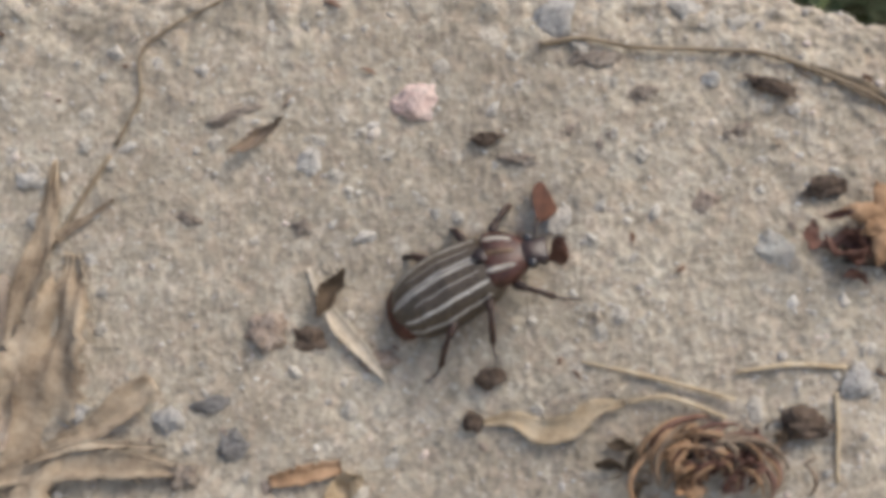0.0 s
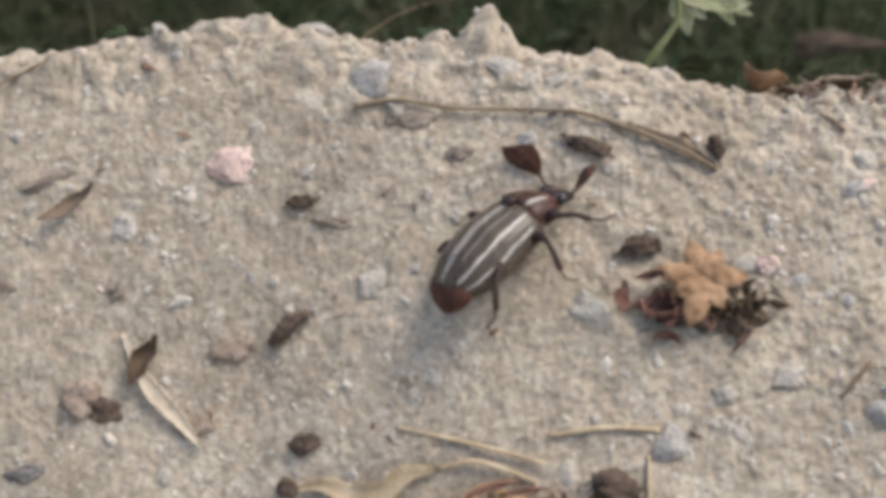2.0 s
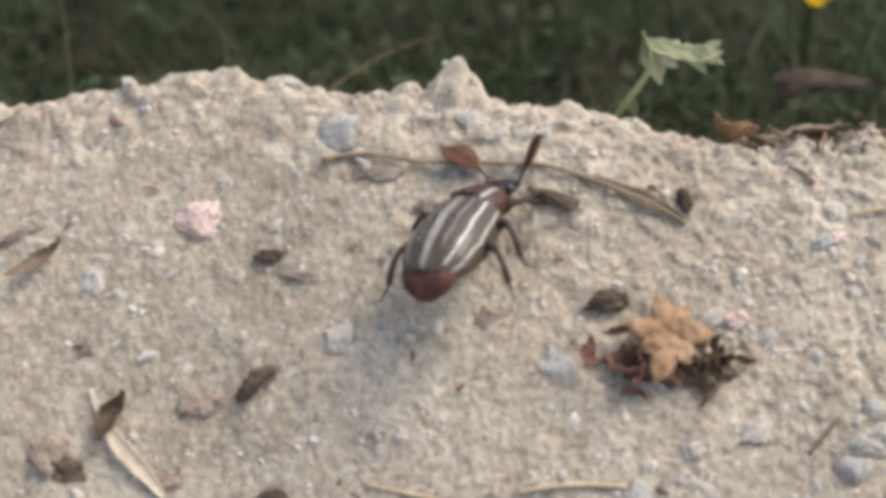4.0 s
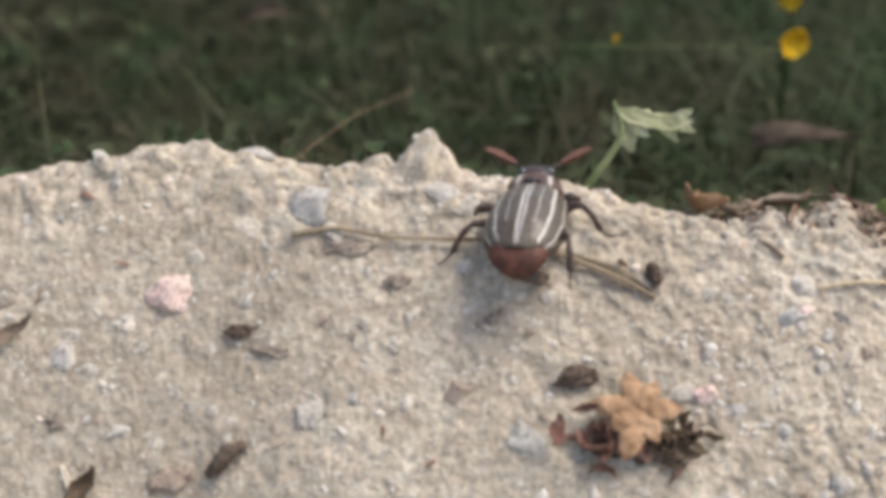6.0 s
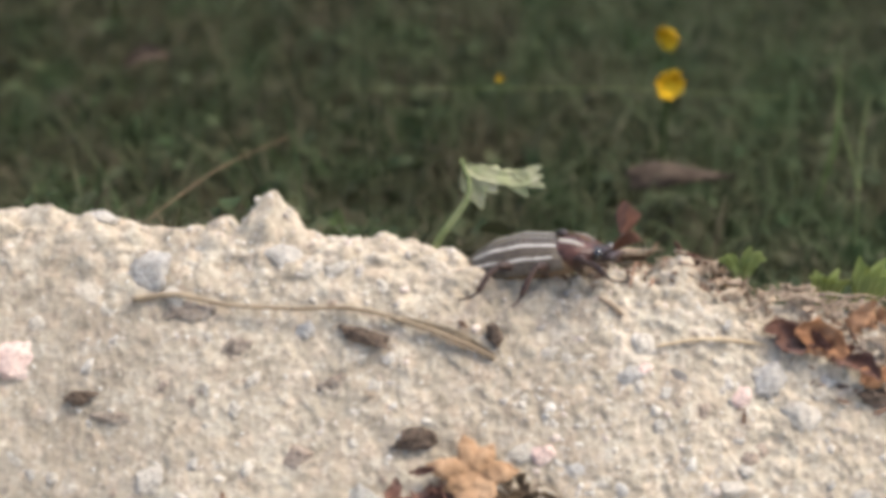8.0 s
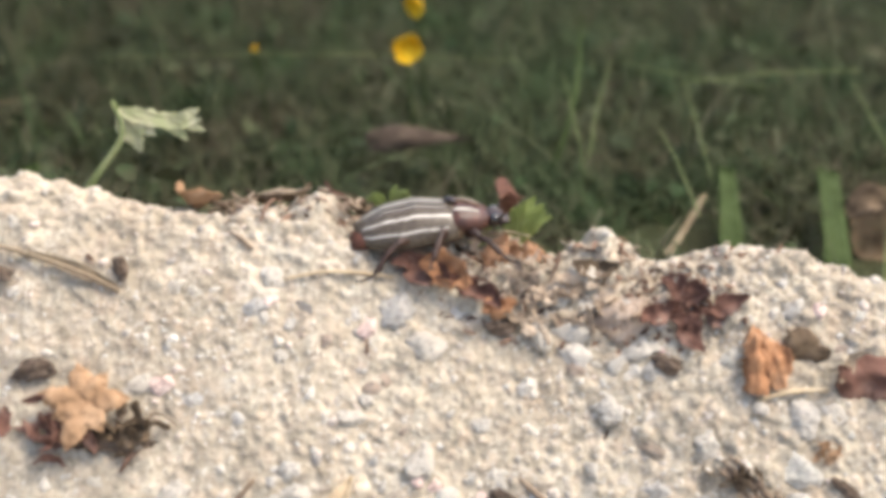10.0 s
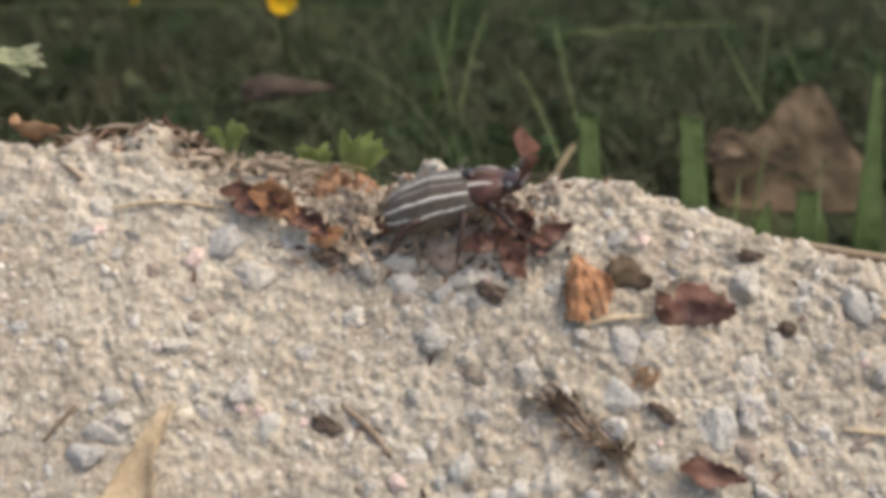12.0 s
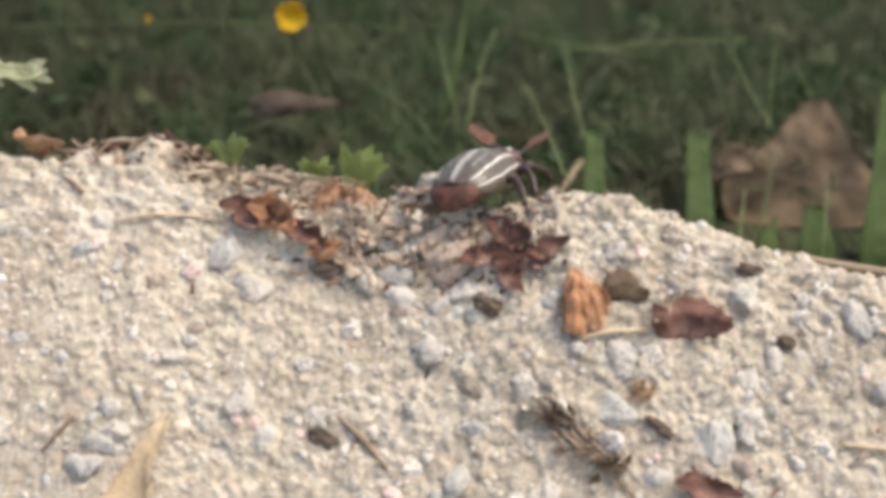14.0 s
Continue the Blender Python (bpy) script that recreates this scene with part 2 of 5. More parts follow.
SHIELD = shell_material("red_brown_shell", (0.024, 0.011, 0.007), (0.095, 0.038, 0.026), 0.34, 0.05)
HEADS = shell_material("dark_shell", (0.012, 0.008, 0.007), (0.055, 0.030, 0.024), 0.3, 0.12)
LIMB = shell_material("brown_leg_shell", (0.018, 0.010, 0.007), (0.055, 0.027, 0.017), 0.45, 0.08)
CLUB = shell_material("rust_club", (0.055, 0.024, 0.014), (0.135, 0.058, 0.034), 0.8, 0.0)
RUMP = shell_material("red_rump", (0.030, 0.013, 0.007), (0.13, 0.045, 0.026), 0.65, 0.0)
FUR = leaf_material("tan_body_hair", (0.05, 0.034, 0.022), (0.14, 0.095, 0.06), (0.24, 0.17, 0.10), 0.8, 0)
STRIPES = leaf_material("pale_scales", (0.16, 0.14, 0.11), (0.34, 0.31, 0.26), (0.50, 0.47, 0.41), 0.7, 0)
EYE = shell_material("black_eye", (0.006, 0.005, 0.005), (0.02, 0.015, 0.012), 0.08, 1.0)


# ---- the ground: a sandy bank with turf behind it ----
MM = 0.001
RIDGE_X = np.array([-90, -60, -38, -6, 4, 25, 46, 66, 81, 96, 105, 114, 125, 135, 156, 176, 183, 197, 202, 211, 220, 235, 250, 275.0])
RIDGE_Y = np.array([196, 197, 196.6, 199, 198.7, 197, 195.8, 195, 192.5, 191, 191.6, 191.7, 187.4, 187.4, 184, 182.2, 182.4, 180.4, 178, 175.7, 173, 169, 165, 160.0])
RIDGE_Z = np.array([49, 50, 50.4, 53.6, 53.2, 51, 49.3, 48.2, 44.7, 42.5, 43.4, 43.4, 37.5, 37.2, 34.5, 35.4, 37, 36.4, 34, 32.3, 30, 27, 25, 22.0])
LATTICE = np.random.RandomState(5).uniform(-1, 1, (256, 256))


def lattice(x, y, size):
    """Smooth noise from -1 to 1, of that size in millimetres."""
    c, s = math.cos(size * 2.1 + 0.5), math.sin(size * 2.1 + 0.5)
    u, v = (c * np.asarray(x) - s * np.asarray(y)) / size + 31.7, (s * np.asarray(x) + c * np.asarray(y)) / size + 57.3
    i, j = np.floor(u).astype(int), np.floor(v).astype(int)
    u, v = u - i, v - j
    u, v = u * u * (3 - 2 * u), v * v * (3 - 2 * v)
    a, b = LATTICE[i % 256, j % 256], LATTICE[(i + 1) % 256, j % 256]
    c, d = LATTICE[i % 256, (j + 1) % 256], LATTICE[(i + 1) % 256, (j + 1) % 256]
    return (a * (1 - u) + b * u) * (1 - v) + (c * (1 - u) + d * u) * v


def crumbs(x, y, size, seed):
    """Rounded crumbs, each of its own height, packed like cells of that size."""
    u, v = np.asarray(x) / size + 17.3, np.asarray(y) / size + 41.9
    i, j = np.floor(u).astype(int), np.floor(v).astype(int)
    best = np.zeros_like(u)
    for di in (-1, 0, 1):
        for dj in (-1, 0, 1):
            a, b = (i + di + seed) % 256, (j + dj) % 256
            cx, cy = i + di + 0.5 + 0.42 * LATTICE[a, b], j + dj + 0.5 + 0.42 * LATTICE[b, (a + 91) % 256]
            tall, wide = 0.5 + 0.5 * LATTICE[(a + 37) % 256, (b + 11) % 256], 0.62 + 0.22 * LATTICE[(a + 53) % 256, b]
            stretch = 1 + 0.3 * LATTICE[(a + 7) % 256, (b + 19) % 256]
            far = ((u - cx) * stretch) ** 2 + ((v - cy) / stretch) ** 2
            best = np.maximum(best, tall * np.sqrt(np.maximum(0, 1 - far / wide ** 2)))
    return best


def clods(x, y, size, seed):
    """Broken clods: each cell has its own height and tilt, with gaps between."""
    u, v = np.asarray(x) / size + 11.3, np.asarray(y) / size + 23.9
    i, j = np.floor(u).astype(int), np.floor(v).astype(int)
    near, second, level = np.full_like(u, 9.0), np.full_like(u, 9.0), np.zeros_like(u)
    for di in (-1, 0, 1):
        for dj in (-1, 0, 1):
            a, b = (i + di + seed) % 256, (j + dj) % 256
            dx, dy = u - (i + di + 0.5 + 0.48 * LATTICE[a, b]), v - (j + dj + 0.5 + 0.48 * LATTICE[b, (a + 91) % 256])
            turn = 3.14 * LATTICE[(a + 5) % 256, (b + 3) % 256]
            p, q = np.cos(turn) * dx + np.sin(turn) * dy, np.cos(turn) * dy - np.sin(turn) * dx
            far = np.hypot(p * 1.25, q * 0.85)
            tall = 0.5 + 0.5 * LATTICE[(a + 37) % 256, (b + 11) % 256] + 0.8 * p * LATTICE[(a + 71) % 256, b]
            nearer = far < near
            second = np.where(nearer, near, np.minimum(second, far))
            level = np.where(nearer, tall, level)
            near = np.where(nearer, far, near)
    return level * (0.62 + 0.38 * np.clip((second - near) / 0.35, 0, 1))


def behind(x, y):
    """Millimetres by which a place lies behind the top of the bank."""
    return y - np.interp(x, RIDGE_X, RIDGE_Y) + 5


def bare(x, y):
    """Height in millimetres of the smooth bank."""
    top, d = np.interp(x, RIDGE_X, RIDGE_Z) + 1.4, -behind(x, y)
    c = np.interp(x, [0, 30], [3, 5])
    steep = np.interp(x, [0, 30, 60, 100], [1.28, 1.12, 1.05, 0.95])
    front = top - steep * (np.sqrt(d * d + c * c) - c)
    rear = top - 0.95 * (np.sqrt(d * d + 49) - 7)
    low = np.where(d > 0, -20.0, 0.0)
    return low + 5 * np.logaddexp(0, (np.where(d > 0, front, rear) - low) / 5)


# lumps that stand on the top of the bank: x, y, height, radius
LUMPS = ((42.0, 195.0, 7.5, 3.6), (38.5, 194.6, 3.0, 3.0), (32.5, 195.0, 3.2, 3.2), (13.0, 196.0, 2.6, 4.0), (4.0, 197.5, 1.8, 3.0), (-4.0, 197.5, 2.0, 5.0),
         (-14.6, 193.8, 0.9, 2.6), (163.0, 181.5, 7.0, 4.4), (158.0, 181.0, 3.0, 3.0), (184.5, 177.6, 1.6, 4.5), (196.0, 176.0, 1.4, 4.0), (99.0, 187.5, 1.4, 3.5), (111.0, 187.5, 1.5, 4.0),
         (150.0, 176.0, 1.6, 5.0), (169.0, 175.0, -1.2, 5.0), (174.0, 183.0, -1.0, 6.0))


def rough(x, y):
    """Clods and hollows of the sand, in millimetres."""
    coarse = np.interp(x, [-60, 60, 110, 180], [0.45, 0.7, 1.0, 1.35])
    crest = np.exp(-(behind(x, y) / 9.0) ** 2)
    stand = 0.0
    for cx, cy, tall, r in LUMPS:
        far = np.sqrt((x - cx) ** 2 + (y - cy) ** 2) / r * (1 + 0.25 * lattice(x, y, 2.6))
        stand = stand + tall * np.exp(-far ** 2 * 0.9)
    v = y * 1.45                     # the slope's own length
    lumps = lattice(x, v, 12.0) * 0.45 + lattice(x + 40, v, 5.2) * 0.4
    fine = lattice(x, v + 9, 2.6) * 0.2 + lattice(x + 9, v, 1.3) * 0.14 + crumbs(x, v, 1.7, 13) * 0.5 + crumbs(x - v * 0.3, v + x * 0.3, 3.4, 5) * np.interp(x, [60, 130], [0.2, 0.7])
    patch = np.clip(0.6 + 0.9 * lattice(x + 13, v + 71, 14.0), 0.2, 1.0)
    wx, wy = x + 0.6 * lattice(x + 5, v, 2.9), v + 0.6 * lattice(x, v + 5, 2.3)
    pieces = patch * (clods(wx, wy, 5.2, 3) * 0.7 + clods(wx + wy * 0.4, wy - wx * 0.4, 2.8, 29) * 0.6) + clods(wx - wy * 0.3, wy + wx * 0.3, 1.5, 77) * 0.45 - 1.0
    return stand + coarse * (lumps + fine + pieces) + crest * (lattice(x + 77, v, 6.5) * 1.0 + lattice(x, v + 31, 3.0) * 0.9 + crumbs(x, v, 3.0, 61) * 1.4 - 0.5)


def height(x, y):
    return bare(x, y) + rough(x, y)


def spread(inner, reach, count):
    """Even steps, then ever wider ones out to the reach on both sides."""
    lo, hi = inner[0], inner[-1]
    grow = np.geomspace(1, reach, count)
    return np.concatenate([(lo - grow)[::-1], inner, hi + grow])


def sheet(name, xs, ys, material):
    gx, gy = np.meshgrid(xs, ys)
    flat, bumps = bare(gx, gy), rough(gx, gy)
    up = np.stack([bare(gx - 1, gy) - bare(gx + 1, gy), bare(gx, gy - 1) - bare(gx, gy + 1), 2 + 0 * gx], -1)
    up /= np.linalg.norm(up, axis=-1)[..., None]
    verts = np.stack([gx, gy, flat], -1) + up * (bumps * up[..., 2])[..., None]
    verts = verts.reshape(-1, 3) * MM
    w, h = len(xs), len(ys)
    a = (np.arange(h - 1)[:, None] * w + np.arange(w - 1)[None, :]).ravel()
    quads = np.stack([a, a + 1, a + w + 1, a + w], -1)
    mesh = bpy.data.meshes.new(name)
    mesh.vertices.add(len(verts))
    mesh.vertices.foreach_set("co", verts.ravel())
    mesh.loops.add(quads.size)
    mesh.loops.foreach_set("vertex_index", quads.ravel())
    mesh.polygons.add(len(quads))
    mesh.polygons.foreach_set("loop_start", np.arange(len(quads)) * 4)
    mesh.polygons.foreach_set("use_smooth", np.ones(len(quads), bool))
    d = behind(gx, gy)
    soil = np.clip((d + lattice(gx, gy, 4.0) * 3 - 9) / 7, 0, 1)
    mesh.attributes.new("soil", "FLOAT", "POINT").data.foreach_set("value", soil.ravel().astype(np.float32))
    mesh.update(calc_edges=True)
    mesh.materials.append(material)
    return new(name, mesh)


ground = sheet("ground", spread(np.arange(-78, 262, 0.32), 40000, 30), spread(np.arange(118, 214, 0.28), 40000, 34), SAND)
tagged(ground, "steep bank of dry pale sand with dark soil behind", "ground", kind="structure")


# ---- building helpers ----
def part(name, bm, material, parent=None, label="", smooth=True, m=None):
    """Links a bmesh in millimetres as one mesh object."""
    bmesh.ops.scale(bm, vec=(MM,) * 3, verts=bm.verts)
    mesh = bpy.data.meshes.new(name)
    bm.to_mesh(mesh)
    bm.free()
    for face in mesh.polygons:
        face.use_smooth = smooth
    mesh.materials.append(material)
    ob = new(name, mesh)
    if parent is not None:
        ob.parent = parent
    if m is not None:
        ob.matrix_basis = m
    if label:
        ob["label"] = label
    return ob


def at_sand(x, y, turn=0.0, lift=0.0, rx=0.0, ry=0.0):
    """A pose on the sand: local x to the right along the bank, y up its slope, z off its face. Millimetres and degrees."""
    r = 3.0
    z = float(height(np.array(x), np.array(y)))
    dx = float(bare(np.array(x + r), np.array(y)) - bare(np.array(x - r), np.array(y))) / (2 * r)
    dy = float(bare(np.array(x), np.array(y + r)) - bare(np.array(x), np.array(y - r))) / (2 * r)
    up = Vector((-dx, -dy, 1)).normalized()
    right = (Vector((1, 0, dx))).normalized()
    far = up.cross(right).normalized()
    right = far.cross(up).normalized()
    m = Matrix((right, far, up)).transposed().to_4x4()
    m.translation = (Vector((x, y, z)) + up * lift) * MM
    return m @ pose(0, 0, 0, rx, ry, turn)


def stone_bm(a, b, c, seed, cuts=5, bumps=0.22, level=4):
    """A worn stone of that full width, depth and height, with a few flattened sides."""
    rng = random.Random(seed)
    bm = bmesh.new()
    bmesh.ops.create_icosphere(bm, subdivisions=level, radius=1.0)
    sides = []
    for _ in range(cuts):
        v = Vector((rng.uniform(-1, 1), rng.uniform(-1, 1), rng.uniform(-1, 1))).normalized()
        sides.append((v, rng.uniform(0.55, 0.85)))
    shift = Vector((rng.uniform(-9, 9), rng.uniform(-9, 9), rng.uniform(-9, 9)))
    for vert in bm.verts:
        p = vert.co.copy()
        for v, d in sides:
            over = p.dot(v) - d
            if over > 0:
                p -= v * over
        p *= 1 + bumps * noise.noise(p * 1.4 + shift) + bumps * 0.7 * noise.noise(p * 3.3 + shift) + bumps * 0.5 * noise.noise(p * 7 + shift) + bumps * 0.3 * noise.noise(p * 15 + shift)
        vert.co = Vector((p.x * a / 2, p.y * b / 2, p.z * c / 2))
    return bm


def pebble(x, y, a, b, c, kind, label, turn=0.0, sink=0.56, name="pebble", cuts=9, group="pebbles in the sand"):
    bm = stone_bm(a, b, c, int(x * 31 + y * 17) % 9973, cuts)
    ob = part(name, bm, STONE[kind] if kind in STONE else kind, m=at_sand(x, y, turn, c * (0.5 - sink)))
    return tagged(ob, label, "pebble" if name == "pebble" else name.replace("_", " "), group)


def crumb_bm(a, b, c, seed):
    """A crumbly lump, deeply pitted."""
    rng = random.Random(seed)
    bm = bmesh.new()
    bmesh.ops.create_icosphere(bm, subdivisions=4, radius=1.0)
    shift = Vector((rng.uniform(-9, 9), rng.uniform(-9, 9), rng.uniform(-9, 9)))
    for vert in bm.verts:
        p = vert.co.copy()
        grow = 1 + 0.62 * noise.noise(p * 1.5 + shift) + 0.34 * abs(noise.noise(p * 2.6 + shift)) + 0.26 * noise.noise(p * 5.0 + shift) + 0.14 * noise.noise(p * 10 + shift)
        p *= grow
        vert.co = Vector((p.x * a / 2.6, p.y * b / 2.6, p.z * c / 2.6))
    return bm


def crumb(x, y, a, b, c, label, turn=0.0, material=None, name="humus_crumb", lift=0.3):
    ob = part(name, crumb_bm(a, b, c, int(x * 13 + y * 29) % 9973), material or CRUMB, m=at_sand(x, y, turn, c * lift))
    return tagged(ob, label, name.replace("_", " "), "crumbs on the sand")


def along(points, count):
    """A smooth line through the points, in even steps of its parameter."""
    pts = [Vector(p) for p in points]
    pts = [pts[0] * 2 - pts[1]] + pts + [pts[-1] * 2 - pts[-2]]
    out = []
    for k in range(count):
        f = k / (count - 1) * (len(pts) - 3)
        i = min(int(f), len(pts) - 4)
        t = f - i
        a, b, c, d = pts[i:i + 4]
        out.append(0.5 * (2 * b + (c - a) * t + (2 * a - 5 * b + 4 * c - d) * t * t + (3 * b - a - 3 * c + d) * t ** 3))
    return out


def tube_bm(points, radii, sides=7, count=0, seed=0, knots=0.0, bm=None):
    """A round stalk through the points; radii are spread along it."""
    bm = bm or bmesh.new()
    line = along(points, count or 5 * len(points))
    n = len(line)
    rings, side = [], None
    for k, p in enumerate(line):
        ahead = (line[min(k + 1, n - 1)] - line[max(k - 1, 0)]).normalized()
        side = ahead.orthogonal().normalized() if side is None else (side - ahead * side.dot(ahead)).normalized()
        up = ahead.cross(side)
        f = k / (n - 1) * (len(radii) - 1)
        i = min(int(f), len(radii) - 2) if len(radii) > 1 else 0
        r = radii[0] if len(radii) == 1 else radii[i] * (1 - f + i) + radii[i + 1] * (f - i)
        ring = []
        for s in range(sides):
            a = 2 * math.pi * s / sides
            q = r * (1 + knots * noise.noise(Vector((k * 0.7, s * 0.9, seed))))
            ring.append(bm.verts.new(p + side * (q * math.cos(a)) + up * (q * math.sin(a))))
        rings.append(ring)
    for a, b in zip(rings, rings[1:]):
        for s in range(sides):
            bm.faces.new((a[s], a[(s + 1) % sides], b[(s + 1) % sides], b[s]))
    bm.faces.new(rings[0][::-1])
    bm.faces.new(rings[-1])
    return bm


def ribbon_bm(points, widths, cup=0.0, thick=0.18, seed=0, wave=0.0, ragged=0.0, across=6, count=0, up=(0, 0, 1), twist=0.0, ribs=0.0, bm=None):
    """A leaf or strip along the points: half widths spread along it, cupped, waved and frayed, with thickness."""
    bm = bm or bmesh.new()
    line = along(points, count or 6 * len(points))
    n = len(line)
    grid = []
    for k, p in enumerate(line):
        ahead = (line[min(k + 1, n - 1)] - line[max(k - 1, 0)]).normalized()
        side = ahead.cross(Vector(up)).normalized()
        side = Matrix.Rotation(radians(twist) * k / (n - 1), 3, ahead) @ side
        top = side.cross(ahead).normalized()
        f = k / (n - 1) * (len(widths) - 1)
        i = min(int(f), len(widths) - 2)
        w = widths[i] * (1 - f + i) + widths[i + 1] * (f - i)
        row = []
        for j in range(across + 1):
            t = 2 * j / across - 1
            edge = 1 + ragged * noise.noise(Vector((k * 0.8, 9.0 * (t > 0), seed))) * abs(t)
            lift = cup * w * t * t + wave * noise.noise(Vector((k / (n - 1) * min(0.45 * n, 5.0), t * 1.6, seed + 3.3))) + ribs * math.sin(t * 11 + seed)
            q = p + side * (w * t * edge) + top * lift
            row.append((bm.verts.new(q + top * thick / 2), bm.verts.new(q - top * thick / 2)))
        grid.append(row)
    for a, b in zip(grid, grid[1:]):
        for j in range(across):
            bm.faces.new((a[j][0], b[j][0], b[j + 1][0], a[j + 1][0]))
            bm.faces.new((a[j][1], a[j + 1][1], b[j + 1][1], b[j][1]))
        bm.faces.new((a[0][0], a[0][1], b[0][1], b[0][0]))
        bm.faces.new((a[-1][0], b[-1][0], b[-1][1], a[-1][1]))
    for row in (grid[0], grid[-1]):
        for j in range(across):
            bm.faces.new((row[j][0], row[j + 1][0], row[j + 1][1], row[j][1]))
    return bm


def on_bank(points, lift=0.4):
    """Places (x, y[, extra height]) on the sand, relative to the first of them, and that first place."""
    full = []
    for p in points:
        z = float(height(np.array(p[0]), np.array(p[1])))
        smooth_z = float(bare(np.array(p[0]), np.array(p[1])))
        full.append(Vector((p[0], p[1], max(z, smooth_z) + lift + (p[2] if len(p) > 2 else 0))))
    return [p - full[0] for p in full], Matrix.Translation(full[0] * MM)


def stalk(points, radii, material, label, name="twig", lift=0.3, knots=0.15, category=""):
    local, m = on_bank(points, lift)
    ob = part(name, tube_bm(local, radii, seed=len(label), knots=knots), material, m=m)
    return tagged(ob, label, category or name.replace("_", " "), "stalks and straws on the sand")


def strip(points, widths, material, label, name="dry_leaf", lift=0.6, **shape):
    local, m = on_bank(points, lift)
    ob = part(name, ribbon_bm(local, widths, up=(0, -0.7, 0.7), **shape), material, m=m)
    return tagged(ob, label, name.replace("_", " "))


def flake_bm(length, width, seed, curl=0.5, cup=0.4, ragged=0.5):
    """A crumpled leaf lying flat, centred on its middle."""
    rng = random.Random(seed)
    pts = []
    for k in range(5):
        f = k / 4 - 0.5
        pts.append((length * f, width * 0.15 * rng.uniform(-1, 1), length * curl * (f * f * 2) + width * 0.12 * rng.uniform(-1, 1)))
    half = width / 2
    prof = [half * 0.15, half * rng.uniform(0.7, 1.0), half, half * rng.uniform(0.6, 1.0), half * 0.2]
    return ribbon_bm(pts, prof, cup=cup, seed=seed, wave=width * 0.16, ragged=ragged, across=8, count=22)


def flake(x, y, length, width, material, label, turn=0.0, lift=0.8, rx=0.0, ry=0.0, name="dry_leaf", **shape):
    ob = part(name, flake_bm(length, width, int(abs(x) * 7 + y * 3) % 997, **shape), material, m=at_sand(x, y, turn, lift, rx, ry))
    return tagged(ob, label, name.replace("_", " "))


# ---- pebbles and clods on the bank ----
pebble(-2.0, 177.8, 9.0, 7.4, 4.4, "pink", "pale pink granite pebble half sunk in sand", -12)
pebble(21.6, 186.6, 9.2, 7.6, 5.4, "blue", "rough blue-grey pebble at the end of a stem", 20)
pebble(43.3, 189.2, 8.2, 4.8, 3.8, "grey", "flat pale grey pebble just under the ridge", -8)
pebble(-20.0, 171.6, 5.0, 4.2, 3.0, "white", "small round white pebble in the sand", 0)
pebble(68.8, 143.2, 7.4, 5.8, 3.8, "blue", "smooth blue-grey pebble at a straw's end", 25)
pebble(45.6, 164.4, 6.2, 3.9, 2.8, "brown", "flat light brown pebble in the sand", -6)
pebble(21.2, 163.4, 5.6, 5.6, 3.0, "pale", "pale cream pebble nearly buried in sand", 40)
pebble(56.8, 158.4, 6.6, 7.0, 1.8, "green", "flat greenish grey stone flush with sand", 15)
pebble(102.3, 172.3, 6.0, 3.6, 2.6, "blue", "small dark blue-grey slate pebble", 12)
pebble(109.9, 172.2, 4.2, 2.0, 1.4, "dark", "thin dark stone flake", -28)
pebble(125.2, 172.6, 7.6, 7.4, 4.4, "blue", "rounded blue-grey pebble below a leaf pile", 60)
pebble(131.0, 168.3, 8.0, 7.0, 4.4, "pale", "pale sandy stone below a leaf pile", 10)
pebble(86.2, 163.2, 4.6, 3.8, 2.8, "pink", "small salmon pink pebble beside a star-shaped leaf", 0)
pebble(91.2, 161.2, 4.6, 3.0, 1.6, "blue", "small flat slate-blue pebble", -20)
pebble(-43.0, 145.0, 5.6, 6.0, 4.0, "blue", "dark blue-grey pebble near dry leaves", 10)
pebble(-58.9, 145.9, 7.0, 4.4, 3.2, "blue", "blue-grey pebble half under dry leaves", 35)
pebble(-31.8, 142.6, 6.6, 6.0, 2.4, "dark", "flat dark grey stone in the sand", 0)
pebble(-35.6, 147.0, 9.0, 3.4, 2.4, "dark", "long dark stone in the sand", 6)
pebble(103.2, 145.4, 5.4, 6.2, 4.2, "blue", "dark blue-grey pebble with a pointed foot", 70)
pebble(107.9, 149.2, 7.0, 4.4, 3.0, "pale", "pale pinkish stone in the sand", 8)
pebble(47.2, 178.7, 4.0, 3.5, 2.6, "blue", "small blue-grey pebble under a stem", 50)
pebble(147.2, 162.6, 4.2, 3.8, 3.0, "white", "small cream-white pebble in the sand", 15)
pebble(156.3, 165.4, 7.4, 5.6, 4.6, "white", "angular cream-white stone below rubble", -35)
pebble(166.6, 165.2, 8.4, 5.0, 4.2, "pale", "blocky pale sandstone below rubble", 5)
pebble(129.0, 153.0, 6.6, 6.4, 4.4, "pale", "rounded pale grey pebble", 20)
pebble(131.0, 150.0, 3.2, 2.9, 2.2, "pink", "small tan-pink pebble under a rounder one", 0)
pebble(193.1, 153.6, 6.0, 7.6, 3.4, "grey", "smooth grey stone in the sand", 10)
pebble(191.4, 148.2, 8.6, 6.4, 3.0, "green", "pale greenish grey stone in the sand", -20)
pebble(207.2, 142.5, 7.2, 7.4, 2.6, "green", "flat greenish stone in the sand", 30)
pebble(212.2, 143.5, 4.8, 7.0, 3.8, "grey", "upright light grey pebble", -6)
